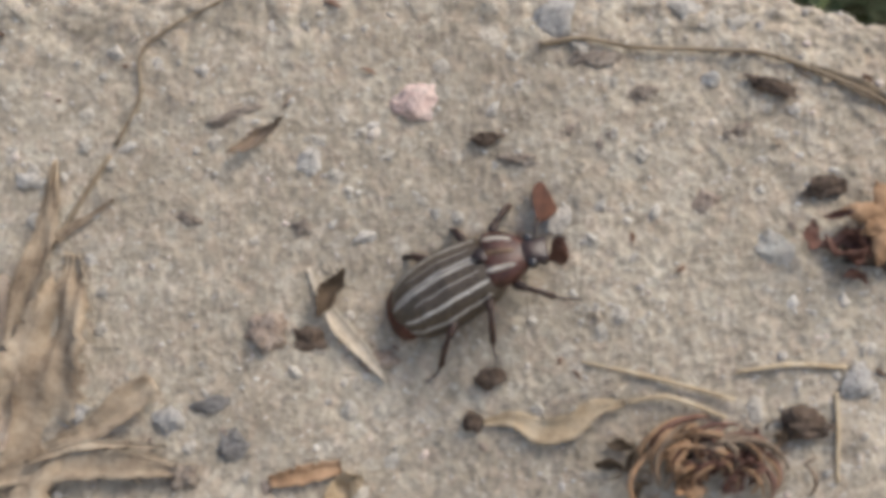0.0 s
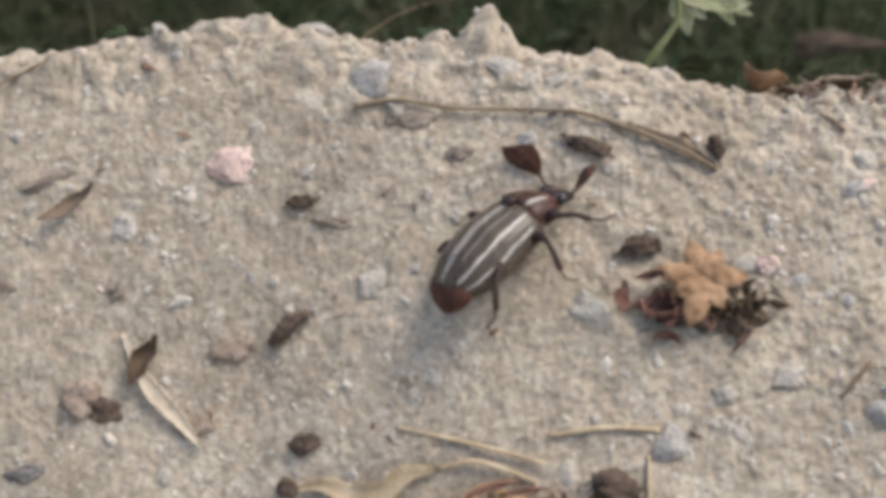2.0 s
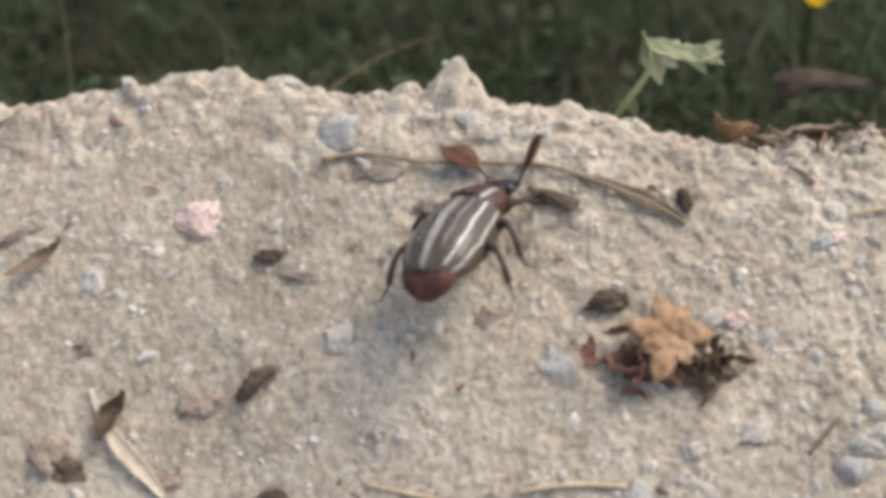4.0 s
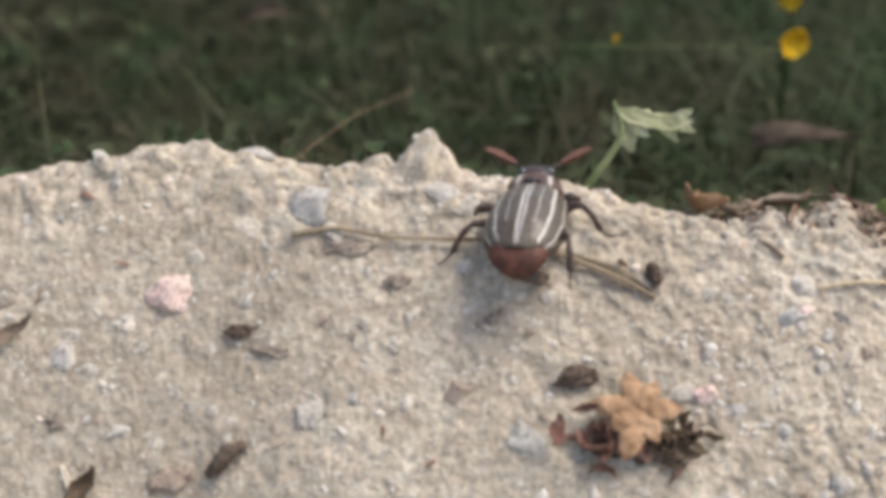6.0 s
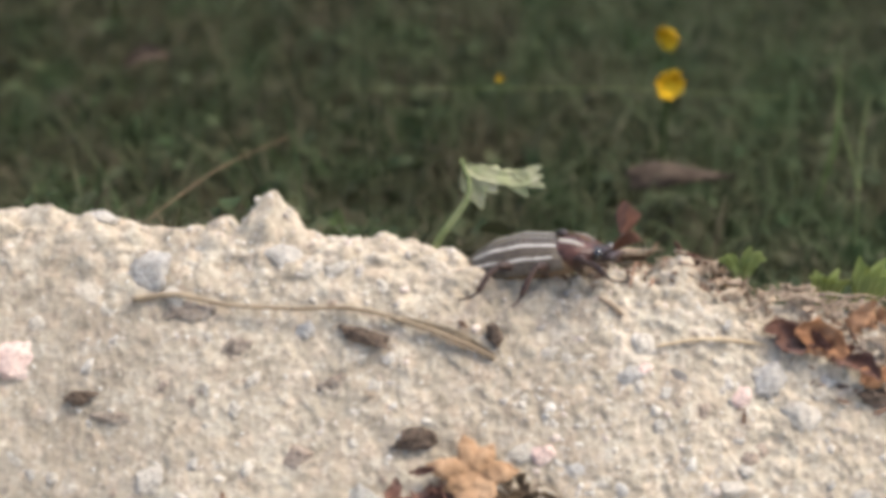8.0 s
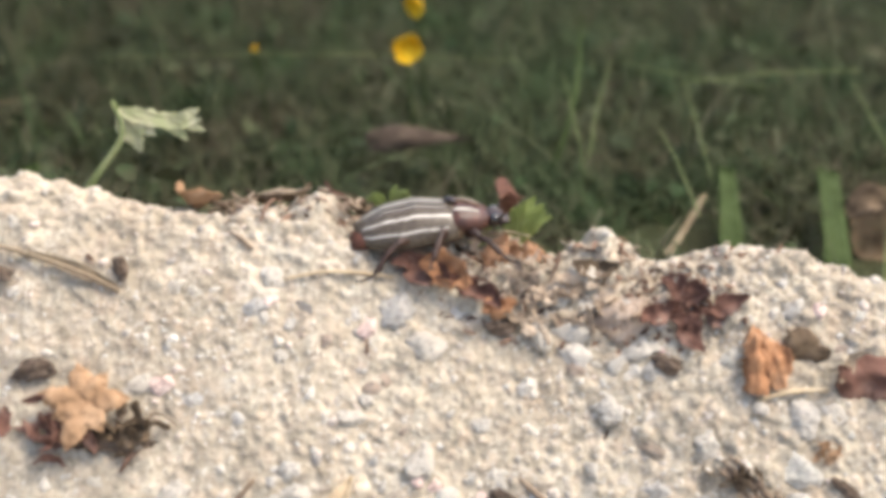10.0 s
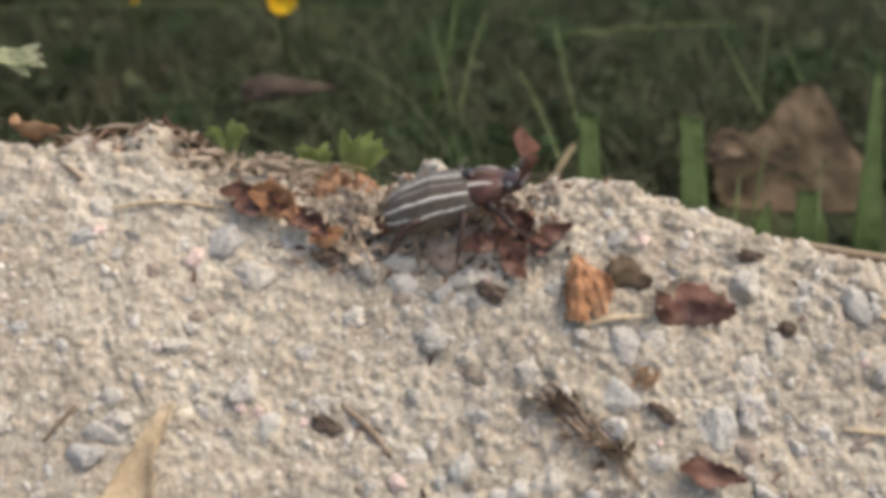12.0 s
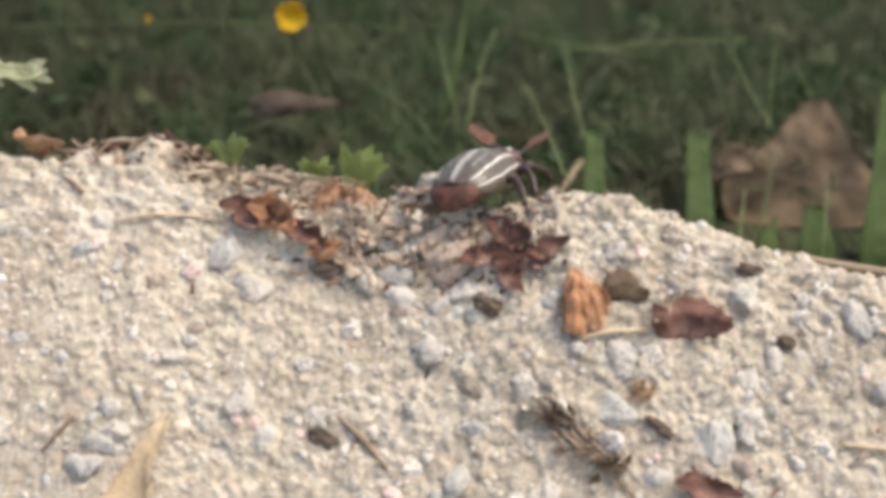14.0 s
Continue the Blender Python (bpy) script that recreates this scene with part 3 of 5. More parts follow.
pebble(190.4, 143.5, 4.6, 3.8, 3.0, "white", "small bright white stone beside a twig", 0)
pebble(167.5, 147.6, 5.0, 4.4, 2.8, "blue", "small blue-grey pebble in the sand", 0)
pebble(160.5, 158.2, 6.4, 5.8, 3.8, "grey", "angular grey stone casting a dark gap", -40)
pebble(-52.8, 183.7, 3.4, 3.0, 2.2, "white", "small white quartz pebble", 0)
pebble(-38.2, 181.8, 3.1, 2.9, 2.2, "white", "small white quartz pebble", 30)
pebble(-50.3, 173.8, 4.6, 1.8, 1.6, "white", "narrow white stone chip", 25)
pebble(-66.6, 170.2, 5.0, 3.2, 2.6, "white", "white pebble beside a tan leaf", -15)
pebble(-10.8, 163.8, 5.2, 2.4, 1.8, "white", "flat white stone chip", 10)
pebble(150.1, 168.4, 3.6, 7.0, 3.6, "pale", "upright pale stone in the rubble", 15)
pebble(155.8, 168.6, 8.0, 3.6, 3.2, "pale", "long pale stone in the rubble", -4)
pebble(153.9, 173.8, 6.0, 4.6, 4.0, "grey", "grey stone in the rubble", 30)
pebble(165.4, 170.6, 9.0, 5.2, 3.8, "grey", "pale grey stone slab in the rubble", 12)
pebble(158.9, 172.0, 5.4, 5.0, 4.0, "pale", "sandy stone in the rubble", 60)
pebble(147.9, 174.2, 3.0, 2.8, 2.2, "white", "tiny white stone in the rubble", 0)
pebble(169.0, 161.8, 5.2, 4.2, 3.2, "grey", "grey stone below red leaves", 0)
pebble(223.0, 171.0, 3.8, 3.2, 3.4, "white", "small white pebble on the ridge", 0)
pebble(215.0, 160.5, 5.6, 5.2, 3.4, "pale", "pale round stone beside a red leaf", 0)
pebble(176.5, 152.0, 5.2, 4.4, 3.0, "pale", "pale stone in the sand", 50)
pebble(118.0, 158.4, 5.2, 4.0, 2.6, "pale", "pale stone in the sand", 10)
pebble(139.0, 157.2, 4.0, 3.6, 2.4, "grey", "small grey stone in the sand", 0)
pebble(31.0, 152.0, 4.2, 3.4, 2.2, "pale", "small pale stone in the sand", 0)
pebble(88.0, 150.0, 6.0, 5.0, 2.6, "pale", "pale stone in the sand", 20)
pebble(78.0, 148.2, 4.4, 3.6, 2.4, "pale", "pale stone in the sand", -30)
pebble(12.0, 196.6, 6.4, 4.0, 3.2, "grey", "grey stone on top of the ridge", 20)
pebble(-14.6, 193.8, 3.0, 3.4, 2.6, "pale", "pale stone on top of the ridge", 0)
pebble(-11.2, 190.2, 2.8, 3.4, 2.2, "white", "small white stone under the ridge", 0)

pebble(164.6, 169.6, 11.0, 7.6, 6.6, TANSOIL, "rounded grey-brown clod of sandy soil among rubble", 20, name="clod", group="clods on the bank")
pebble(158.0, 175.6, 7.0, 5.0, 4.4, CLAY, "small tan clod of sandy clay", -15, name="clod", group="clods on the bank")

# smaller stones strewn over the coarse end of the bank
strew = random.Random(77)
TONES = (("grey", "small grey stone in coarse sand"), ("pale", "small cream stone in coarse sand"), ("white", "small whitish stone in coarse sand"), ("green", "small greenish grey stone in coarse sand"),
         ("pale", "small cream stone in coarse sand"), ("brown", "small brown stone in coarse sand"), ("grey", "small grey stone in coarse sand"), ("pink", "small pinkish stone in coarse sand"))
for k in range(190):
    x = strew.uniform(104, 246)
    y = float(np.interp(x, RIDGE_X, RIDGE_Y)) - 10 - 48 * strew.random() ** 0.9
    size = 1.8 * 3.6 ** (strew.random() ** 1.6)
    kind, label = TONES[k % len(TONES)]
    stone = part("pebble", stone_bm(size * strew.uniform(0.9, 1.4), size * strew.uniform(0.8, 1.1), size * strew.uniform(0.55, 0.8), k, 9, level=3), STONE[kind], m=at_sand(x, y, strew.uniform(0, 180), -size * 0.1))
    tagged(stone, label, "pebble", "pebbles in the sand")


# low lumps and small stones in the finer sand
FINE = ((CLAY, "low lump of sandy clay in the sand"), ("pale", "tiny cream stone in the sand"), (CLAY, "low lump of sandy clay in the sand"), ("white", "tiny whitish stone in the sand"), (CLAY, "low lump of sandy clay in the sand"),
        ("grey", "tiny grey stone in the sand"), (CLAY, "low lump of sandy clay in the sand"), ("brown", "tiny brown stone in the sand"))
for k in range(150):
    x = strew.uniform(-74, 106)
    y = float(np.interp(x, RIDGE_X, RIDGE_Y)) - 7 - 60 * strew.random()
    kind, label = FINE[k % len(FINE)]
    lump = kind is CLAY
    size = 2.2 * 2.4 ** (strew.random() ** 1.5) if lump else 1.2 * 2.2 ** (strew.random() ** 1.5)
    stone = part("clod" if lump else "pebble", stone_bm(size * strew.uniform(0.9, 1.5), size * strew.uniform(0.8, 1.1), size * strew.uniform(0.4, 0.65), 700 + k, 9, level=3), kind if lump else STONE[kind],
                 m=at_sand(x, y, strew.uniform(0, 180), -size * (0.12 if lump else 0.05)))
    tagged(stone, label, "clod" if lump else "pebble", "clods on the bank" if lump else "pebbles in the sand")


# ---- dark crumbs and droppings ----
for x, y, a, b, c, turn, label in (
    (65.5, 165.2, 8.0, 3.4, 3.0, 8, "dark brown crumb of humus on sand"),
    (57.1, 177.3, 9.5, 3.0, 2.6, -22, "dark humus crumb beside a dry stem"),
    (79.2, 177.8, 2.8, 4.6, 3.0, 10, "dark crumb at a dry stem's end"),
    (9.7, 173.4, 5.4, 2.6, 2.2, -4, "small dark crumb on sand"),
    (10.1, 148.1, 5.6, 3.8, 2.8, 0, "dark brown crumb on sand"),
    (59.5, 138.6, 8.0, 5.4, 3.6, -20, "dark crumb of humus beside fibres"),
    (171.2, 162.7, 5.6, 3.4, 3.0, -20, "dark crumb below red leaves"),
    (198.2, 145.3, 6.0, 2.6, 1.8, -40, "dark brown crumb on sand"),
    (7.0, 143.6, 3.8, 4.0, 2.4, 0, "reddish brown crumb on sand"),
    (142.5, 148.7, 6.0, 3.0, 2.0, -30, "brown crumb on sand"),
):
    crumb(x, y, a, b, c, label, turn)
crumb(-26.9, 154.1, 7.0, 8.0, 3.0, "light brown soil crumb on sand", 0, TANSOIL, "soil_crumb", lift=0.08)
crumb(-2.0, 158.9, 9.0, 4.6, 2.4, "tan and orange soil crumb on sand", 5, TANSOIL, "soil_crumb", lift=0.08)
crumb(-8.5, 151.2, 8.0, 3.4, 1.8, "tan soil crumb beside a pale straw", 12, TANSOIL, "soil_crumb", lift=0.08)
crumb(28.0, 181.6, 10.0, 3.4, 2.0, "crumbly brown soil along a dry stem", -4, SOIL, "soil_crumb", lift=0.08)
for x, y, a, b, turn, label in ((-33.0, 176.6, 11.0, 2.2, 22, "thin brown streak of plant crumbs on sand"), (-21.0, 165.0, 3.6, 3.0, 0, "small tan soil crumb on sand"), (36.0, 177.0, 6.0, 3.0, 15, "small brown soil crumb on sand"),
                                (-40.0, 166.0, 5.0, 2.6, -30, "small brown soil crumb on sand"), (15.0, 170.5, 7.0, 2.4, -12, "small grey-brown soil crumb on sand"), (52.0, 172.6, 6.6, 2.6, 18, "small brown soil crumb on sand")):
    crumb(x, y, a, b, 1.5, label, turn, SOIL, "soil_crumb", lift=0.0)
dropping = part("dropping", tube_bm([(-3.6, -2.0, 0.6), (-1.6, -0.9, 1.2), (0.4, 0.8, 1.4), (3.6, 1.6, 0.9)], [0.9, 1.25, 1.4, 1.3, 0.8], 10, 18, 2, 0.35), CRUMB, m=at_sand(7.7, 160.2, 0, 0.2))
tagged(dropping, "dark curved pellet of animal dropping on sand", "dropping")

# ---- dry leaves, straws and stalks on the bank ----
strip([(-62.2, 171.6), (-62.8, 167.6), (-64.4, 162.6), (-66.6, 157.6), (-68.6, 152.0)], [0.3, 1.3, 2.0, 2.5, 1.6], TAN, "narrow folded tan leaf with a pointed tip",
      cup=0.55, seed=21, wave=1.3, ragged=0.35, across=10, count=30, lift=1.6, ribs=0.22)
strip([(-59.6, 161.8), (-60.6, 157.0), (-63.6, 150.6), (-67.0, 143.0), (-70.0, 134.0)], [1.6, 4.2, 6.8, 8.4, 6.0], TAN,
      "large crumpled tan dry leaf lying down the bank", cup=0.2, seed=4, wave=3.0, ragged=0.35, across=18, count=48, lift=1.8, ribs=0.38)
strip([(-62.0, 163.4), (-60.4, 164.6), (-57.0, 165.8), (-52.6, 167.6)], [0.9, 0.8, 0.5, 0.2], TAN, "thin tan leaf shred beside a larger leaf", cup=0.5, seed=23, wave=0.5, ragged=0.4, lift=0.9)
strip([(-71.0, 160.0), (-70.0, 152.0), (-71.0, 142.0)], [1.0, 3.0, 2.0], CHAFF, "brown crumpled leaf under tan leaves", cup=0.6, seed=22, wave=1.6, ragged=0.5, lift=1.0)
strip([(-66.0, 139.6), (-56.0, 141.4), (-43.0, 141.0)], [0.4, 0.9, 0.2], TAN, "thin tan leaf shred across other leaves", cup=0.6, seed=24, wave=0.6, ragged=0.4, lift=3.2)
strip([(-45.4, 148.2), (-49.5, 146.2), (-55.0, 143.6), (-63.4, 141.4)], [1.7, 2.7, 1.9, 0.7], TAN, "blunt-ended tan dry leaf on pebbles", cup=0.45, seed=2, wave=0.9, ragged=0.3, lift=2.4, ribs=0.12, across=10)
crumb(-40.6, 139.4, 6.0, 5.0, 3.0, "dark brown soil crumb at a leaf's end", 0, SOIL, "soil_crumb", lift=0.2)
crumb(-52.6, 142.4, 7.0, 2.6, 2.0, "dark humus crumb under a tan leaf", 15, lift=0.1)
strip([(-72.0, 138.6), (-60.0, 140.0), (-50.0, 139.8), (-41.4, 139.2)], [1.6, 2.4, 2.4, 1.0], TAN, "tan dry leaf at the foot of the bank", cup=0.5, seed=12, wave=1.2, ragged=0.4, lift=1.6)
strip([(-26.4, 138.2), (-21.0, 138.8), (-14.6, 139.8)], [1.0, 1.6, 1.2], STAR, "orange-brown strip of bark on sand", name="bark_strip", cup=0.5, seed=6, wave=0.4, ragged=0.4)
flake(-14.0, 137.4, 7.0, 4.6, YELLOW, "small yellowish dry leaf on sand", 25)
flake(-28.8, 174.0, 11.0, 2.4, TWIG, "shred of brown dry leaf on sand", 30, 0.6, ragged=0.7)
flake(-16.4, 158.2, 9.0, 3.4, BROWN, "dark brown seed husk on sand", 56, 1.4, curl=0.3, cup=0.7, name="seed_husk")
crumb(-18.4, 153.6, 5.4, 4.4, 3.0, "dark pointed husk fragment on sand", -10, CRUMB, "husk_fragment", 6)
strip([(-17.6, 156.6), (-14.6, 154.0), (-11.0, 151.6), (-7.2, 148.6)], [0.9, 1.6, 1.3, 0.25], SPLINTER, "pale tapering wood splinter on sand", name="wood_splinter", cup=0.4, seed=3, ragged=0.3, thick=0.5, lift=0.9)
strip([(-20.2, 160.4), (-17.6, 156.6)], [0.3, 0.9], SPLINTER, "short pale splinter beside a husk", name="wood_splinter", cup=0.2, thick=0.4)
strip([(8.6, 142.9), (13.4, 142.6), (18.2, 140.6), (22.8, 140.4), (26.4, 141.8), (31.4, 141.8)], [0.4, 1.3, 2.2, 2.0, 1.5, 0.5], YELLOW, "curved yellowish dry leaf on sand", cup=0.35, seed=5, wave=0.6, ragged=0.2, lift=0.9)
stalk([(24.6, 147.2), (36.4, 144.2, 0.6), (49.0, 141.2, 0.8)], [0.25, 0.42, 0.28], STRAW, "thin tan grass stalk on sand", "grass_stalk")
stalk([(31.8, 142.1), (38.1, 141.7, 1.4), (47.4, 139.4, 0.6)], [0.3, 0.45, 0.3], STRAW, "thin bent straw over reddish litter", "straw")
stalk([(65.1, 141.6), (64.8, 137.0, 0.5), (64.3, 131.6)], [0.35, 0.4, 0.35], STRAW, "thin straw lying down the slope", "straw")
stalk([(49.4, 144.6), (58.0, 144.6, 0.6), (67.0, 144.3)], [0.3, 0.48, 0.4], STRAW, "yellow straw leading to a pebble", "straw")
stalk([(106.6, 175.6), (115.0, 176.2, 0.5), (125.4, 176.9)], [0.2, 0.36, 0.3], STRAW, "yellow straw pointing at a leaf pile", "straw")
stalk([(185.6, 156.0), (191.0, 156.5, 0.6), (197.4, 156.7)], [0.3, 0.5, 0.4], STRAW, "short straw under a folded leaf", "straw")
stalk([(232.4, 156.4), (239.5, 154.0)], [0.4, 0.5, 0.3], STRAW, "short yellow straw on sand", "straw")
stalk([(228.0, 141.2), (238.0, 139.4)], [0.4, 0.5, 0.4], STRAW, "short tan straw on sand", "straw")
stalk([(-52.6, 173.6), (-48.6, 178.4, 0.4), (-48.6, 182.6, 0.4), (-44.8, 185.6, 0.3), (-33.6, 189.6)], [0.35, 0.3, 0.3, 0.25], STEM, "thin curved brown stalk on sand", "grass_stalk")
stalk([(-53.4, 172.6), (-57.6, 168.4, 0.3), (-63.0, 163.0)], [0.4, 0.5, 0.3], STEM, "thin brown stalk beside a tan leaf", "grass_stalk")
bundle = tagged(new("twig_bundle"), "frayed bundle of dark brown twig fibres on sand", "twig")
for k, (dx, dy, lift) in enumerate(((0.0, 0.0, 0.2), (1.1, 0.5, 0.5), (-0.8, -0.9, 0.3), (0.6, -1.2, 0.1), (1.9, -0.2, 0.2))):
    local, m = on_bank([(178.6 + dx, 149.2 + dy), (184.2 + dx * 0.8, 144.4 + dy * 0.9, lift), (189.3 + dx * 0.4, 140.4 + dy * 0.5, lift), (193.6 + dx - k * 1.1, 135.0 + k * 0.9)], 0.4)
    part("fibre", tube_bm(local, [0.25, 0.45, 0.3, 0.12], 6, 24, k, 0.7), TWIG, bundle, m=m)
crumb(181.6, 146.6, 7.0, 3.0, 1.6, "dark brown bark crumb under twig fibres", -40, lift=0.1)
crumb(167.5, 153.0, 5.0, 2.6, 1.6, "brown soil crumb in coarse sand", -30, SOIL, "soil_crumb", lift=0.15)
crumb(209.0, 158.6, 3.4, 3.0, 2.0, "dark crumb of humus in coarse sand", 0)
crumb(221.0, 155.0, 4.0, 3.0, 2.2, "dark crumb of humus in coarse sand", 0)
crumb(216.0, 164.6, 5.4, 2.4, 1.8, "dark humus crumb below the ridge", -10)
stalk([(145.2, 150.6), (149.0, 147.4, 0.3), (153.0, 144.0)], [0.4, 0.6, 0.4], TWIG, "short brown twig on sand", knots=0.4)
stalk([(96.4, 147.0), (101.6, 150.8)], [0.3, 0.5, 0.3], TWIG, "tiny dark twig on sand")
stalk([(97.4, 182.6), (99.4, 181.0, 0.3), (101.4, 179.6)], [0.25, 0.45, 0.3], TWIG, "tiny dark twig below the ridge")
stalk([(224.0, 170.8), (234.0, 169.4, 0.6), (248.0, 167.6, 1.2)], [0.5, 0.9, 1.0], STEM, "tan stick lying along the ridge", "stick")

# star-shaped leaf on a clump of rotting litter
bm = bmesh.new()
for angle, length, half in ((104, 7.0, 2.1), (168, 8.2, 2.1), (206, 5.8, 1.8), (250, 8.4, 2.3), (302, 5.8, 2.0), (4, 7.4, 2.0), (56, 6.0, 1.9)):
    c, s = math.cos(radians(angle)), math.sin(radians(angle))
    ribbon_bm([(0, 0, 0.5), (c * length * 0.4, s * length * 0.4, 1.0), (c * length * 0.75, s * length * 0.75, 0.9), (c * length, s * length, 0.1)],
              [half * 0.9, half, half * 0.75, 0.1], cup=-0.32, seed=angle, wave=0.7, ragged=0.4, bm=bm)
tagged(part("star_leaf", bm, STAR, m=at_sand(74.6, 161.0, 0, 3.6, -4, 0)), "light brown star-shaped dry leaf on dark litter", "leaf")


def litter(x, y, spread_x, spread_y, pieces, material, label, seed, rise=1.2, size=(4, 8), fibres=0):
    """A clump of crumpled leaf scraps and fibres that holds together."""
    rng = random.Random(seed)
    bm = bmesh.new()
    for k in range(pieces):
        piece = flake_bm(rng.uniform(*size), rng.uniform(size[0] * 0.4, size[1] * 0.5), seed * 50 + k, rng.uniform(0.2, 0.7), rng.uniform(-0.6, 0.7), 0.7)
        piece.transform(pose(rng.gauss(0, spread_x / 2.4), rng.gauss(0, spread_y / 2.4), rng.uniform(0, rise), rng.gauss(0, 35), rng.gauss(0, 30), rng.uniform(0, 360)))
        mesh = bpy.data.meshes.new("scrap")
        piece.to_mesh(mesh)
        piece.free()
        bm.from_mesh(mesh)
        bpy.data.meshes.remove(mesh)
    for k in range(fibres):
        a, r = rng.uniform(0, 6.28), rng.uniform(0.5, 1.0)
        p = Vector((rng.gauss(0, spread_x / 3), rng.gauss(0, spread_y / 3), rise * rng.uniform(0.3, 1.2)))
        d = Vector((math.cos(a) * spread_x, math.sin(a) * spread_y, 0)) * 0.4 * r
        tube_bm([p - d, p + Vector((rng.gauss(0, 0.7), rng.gauss(0, 0.7), rise * 0.4)), p + d], [0.10, 0.19, 0.08], 5, 10, k, 0.25, bm)
    return tagged(part("leaf_litter", bm, material, m=at_sand(x, y, 0, rise * 0.6)), label, "leaf litter", "clumps of leaf litter")


crumb(76.0, 157.2, 17.0, 7.0, 2.2, "dark rotting plant mass under a star-shaped leaf", -6, lift=0.1)
litter(70.5, 157.6, 10, 6, 14, RED, "dark red rotting leaf litter under a star-shaped leaf", 3, 2.0, (3, 6))
litter(80.0, 158.0, 11, 4, 20, BROWN, "dark brown rotting leaf litter on sand", 4, 1.6, (3, 6), 4)
litter(33.0, 136.6, 7, 5, 7, BROWN, "dark red-brown leaf scraps at the bank's foot", 5, 1.6, (2, 5), 8)
litter(47.0, 134.8, 7, 6, 10, RED, "dark red fibrous litter with dry stalks", 6, 2.2, (3, 6), 16)


def nest(x, y, fibres, inner, outer, material, label, seed):
    """A tangle of root fibres that bend round one spot."""
    rng = random.Random(seed)
    tangle = new("root_tangle")
    tangle.matrix_basis = at_sand(x, y, 0, 1.4)
    tagged(tangle, label, "root tangle", "clumps of leaf litter")
    for k in range(fibres):
        r, start, sweep = rng.uniform(inner, outer), rng.uniform(-40, 110), rng.uniform(35, 120)
        dx, dy, lean = rng.gauss(0, 2.0), rng.gauss(0, 1.5), rng.uniform(0.4, 3.0)
        pts = []
        for i in range(6):
            a = radians(start + sweep * i / 5)
            pts.append((dx + r * math.cos(a) * 1.15, dy + r * math.sin(a) * 0.8, lean * math.sin(math.pi * i / 5) + rng.uniform(0.1, 0.5)))
        part("fibre", tube_bm(pts, [0.2, rng.uniform(0.3, 0.6), 0.25], 5, 14, k, 0.4), material, tangle)
    return tangle


nest(43.0, 133.4, 26, 4.0, 9.5, STAR, "light brown root fibres bent round a hollow in the litter", 1)
nest(46.4, 134.0, 24, 2.5, 7.5, RED, "dark red-brown root fibres in a tangle", 2)
nest(44.6, 133.0, 16, 4.0, 10.5, TWIG, "brown root fibres over dry litter", 3)
crumb(42.0, 134.6, 8.0, 5.4, 2.4, "dark humus in a hollow between root fibres", 10)
for x, y, turn, lean in ((37.6, 136.6, 70, 30), (42.0, 136.8, 110, 40), (40.6, 133.6, 20, 25)):
    flake(x, y, 6.0, 4.4, STAR, "curled light brown leaf round a dark hollow", turn, 2.2, lean, 0, cup=0.9, curl=0.7)
litter(181.4, 147.0, 4, 2.6, 8, BROWN, "frayed dark brown bark fibres on sand", 31, 1.0, (2, 4), 14)
litter(185.4, 143.6, 4, 2.6, 8, TWIG, "frayed brown bark fibres mixed with sand", 32, 0.9, (2, 4), 14)
litter(189.0, 140.6, 4, 2.4, 6, BROWN, "loose dark bark fibres on sand", 33, 0.9, (2, 3.5), 10)
litter(195.6, 150.0, 5, 3, 6, STAR, "brown plant crumbs pressed into sand", 34, 0.8, (1.5, 3), 4)
litter(58.6, 137.6, 7, 4, 7, BROWN, "dark brown leaf crumbs and loose fibres on sand", 7, 1.2, (2, 4), 4)

# leaf pile on the ridge
flake(130.6, 178.2, 11.0, 5.6, RED, "dark red curled leaf in a pile", -20, 1.6, 20, 0, cup=0.6)
flake(134.6, 177.2, 9.5, 6.0, ORANGE, "orange-brown dry leaf in a pile", -24, 2.4, 25, 0, cup=0.5)
flake(139.6, 174.4, 11.0, 4.0, RED, "dark red rolled leaf in a pile", -36, 1.6, 10, 0, cup=0.8)
flake(143.4, 172.0, 6.0, 4.0, ORANGE, "orange leaf tip at a pile's edge", 10, 2.0, 20, 0, cup=-0.5)
crumb(143.6, 170.0, 6.0, 3.4, 2.6, "dark humus under an orange leaf", 0)
litter(131.5, 184.6, 12, 4, 9, CHAFF, "grey-brown twiggy litter on the ridge", 8, 2.0, (2, 5), 18)
litter(140.0, 183.2, 14, 4, 9, CHAFF, "brown twiggy litter on the ridge", 9, 1.8, (2, 5), 18)
litter(149.0, 175.4, 10, 6, 9, CHAFF, "grey-brown fibrous litter in rubble", 10, 1.8, (3, 5), 14)
litter(119.0, 189.6, 8, 4, 6, BROWN, "dry reddish brown scraps on the ridge", 14, 2.0, (3, 6), 5)
flake(170.0, 168.9, 7.0, 4.0, RED, "dark red crumpled leaf among stones", 20, 1.6, 10, 0)
flake(176.0, 172.8, 9.0, 4.6, RED, "dark red crumpled leaf near the ridge", -30, 1.8, 20, 0)
flake(175.4, 166.4, 8.0, 4.4, RED, "dark red curled leaf among stones", -60, 1.6, 10, 0)
flake(182.0, 169.2, 8.0, 4.0, RED, "red-brown leaf scrap on sand", 10, 1.2, 10, 0)
litter(173.5, 169.8, 9, 4, 7, RED, "dark reddish leaf litter among stones", 11, 1.0, (3, 6), 8)
flake(160.6, 176.0, 8.0, 3.6, BROWN, "grey-brown dry leaf scrap on clay", -10, 1.6, 10, 0)

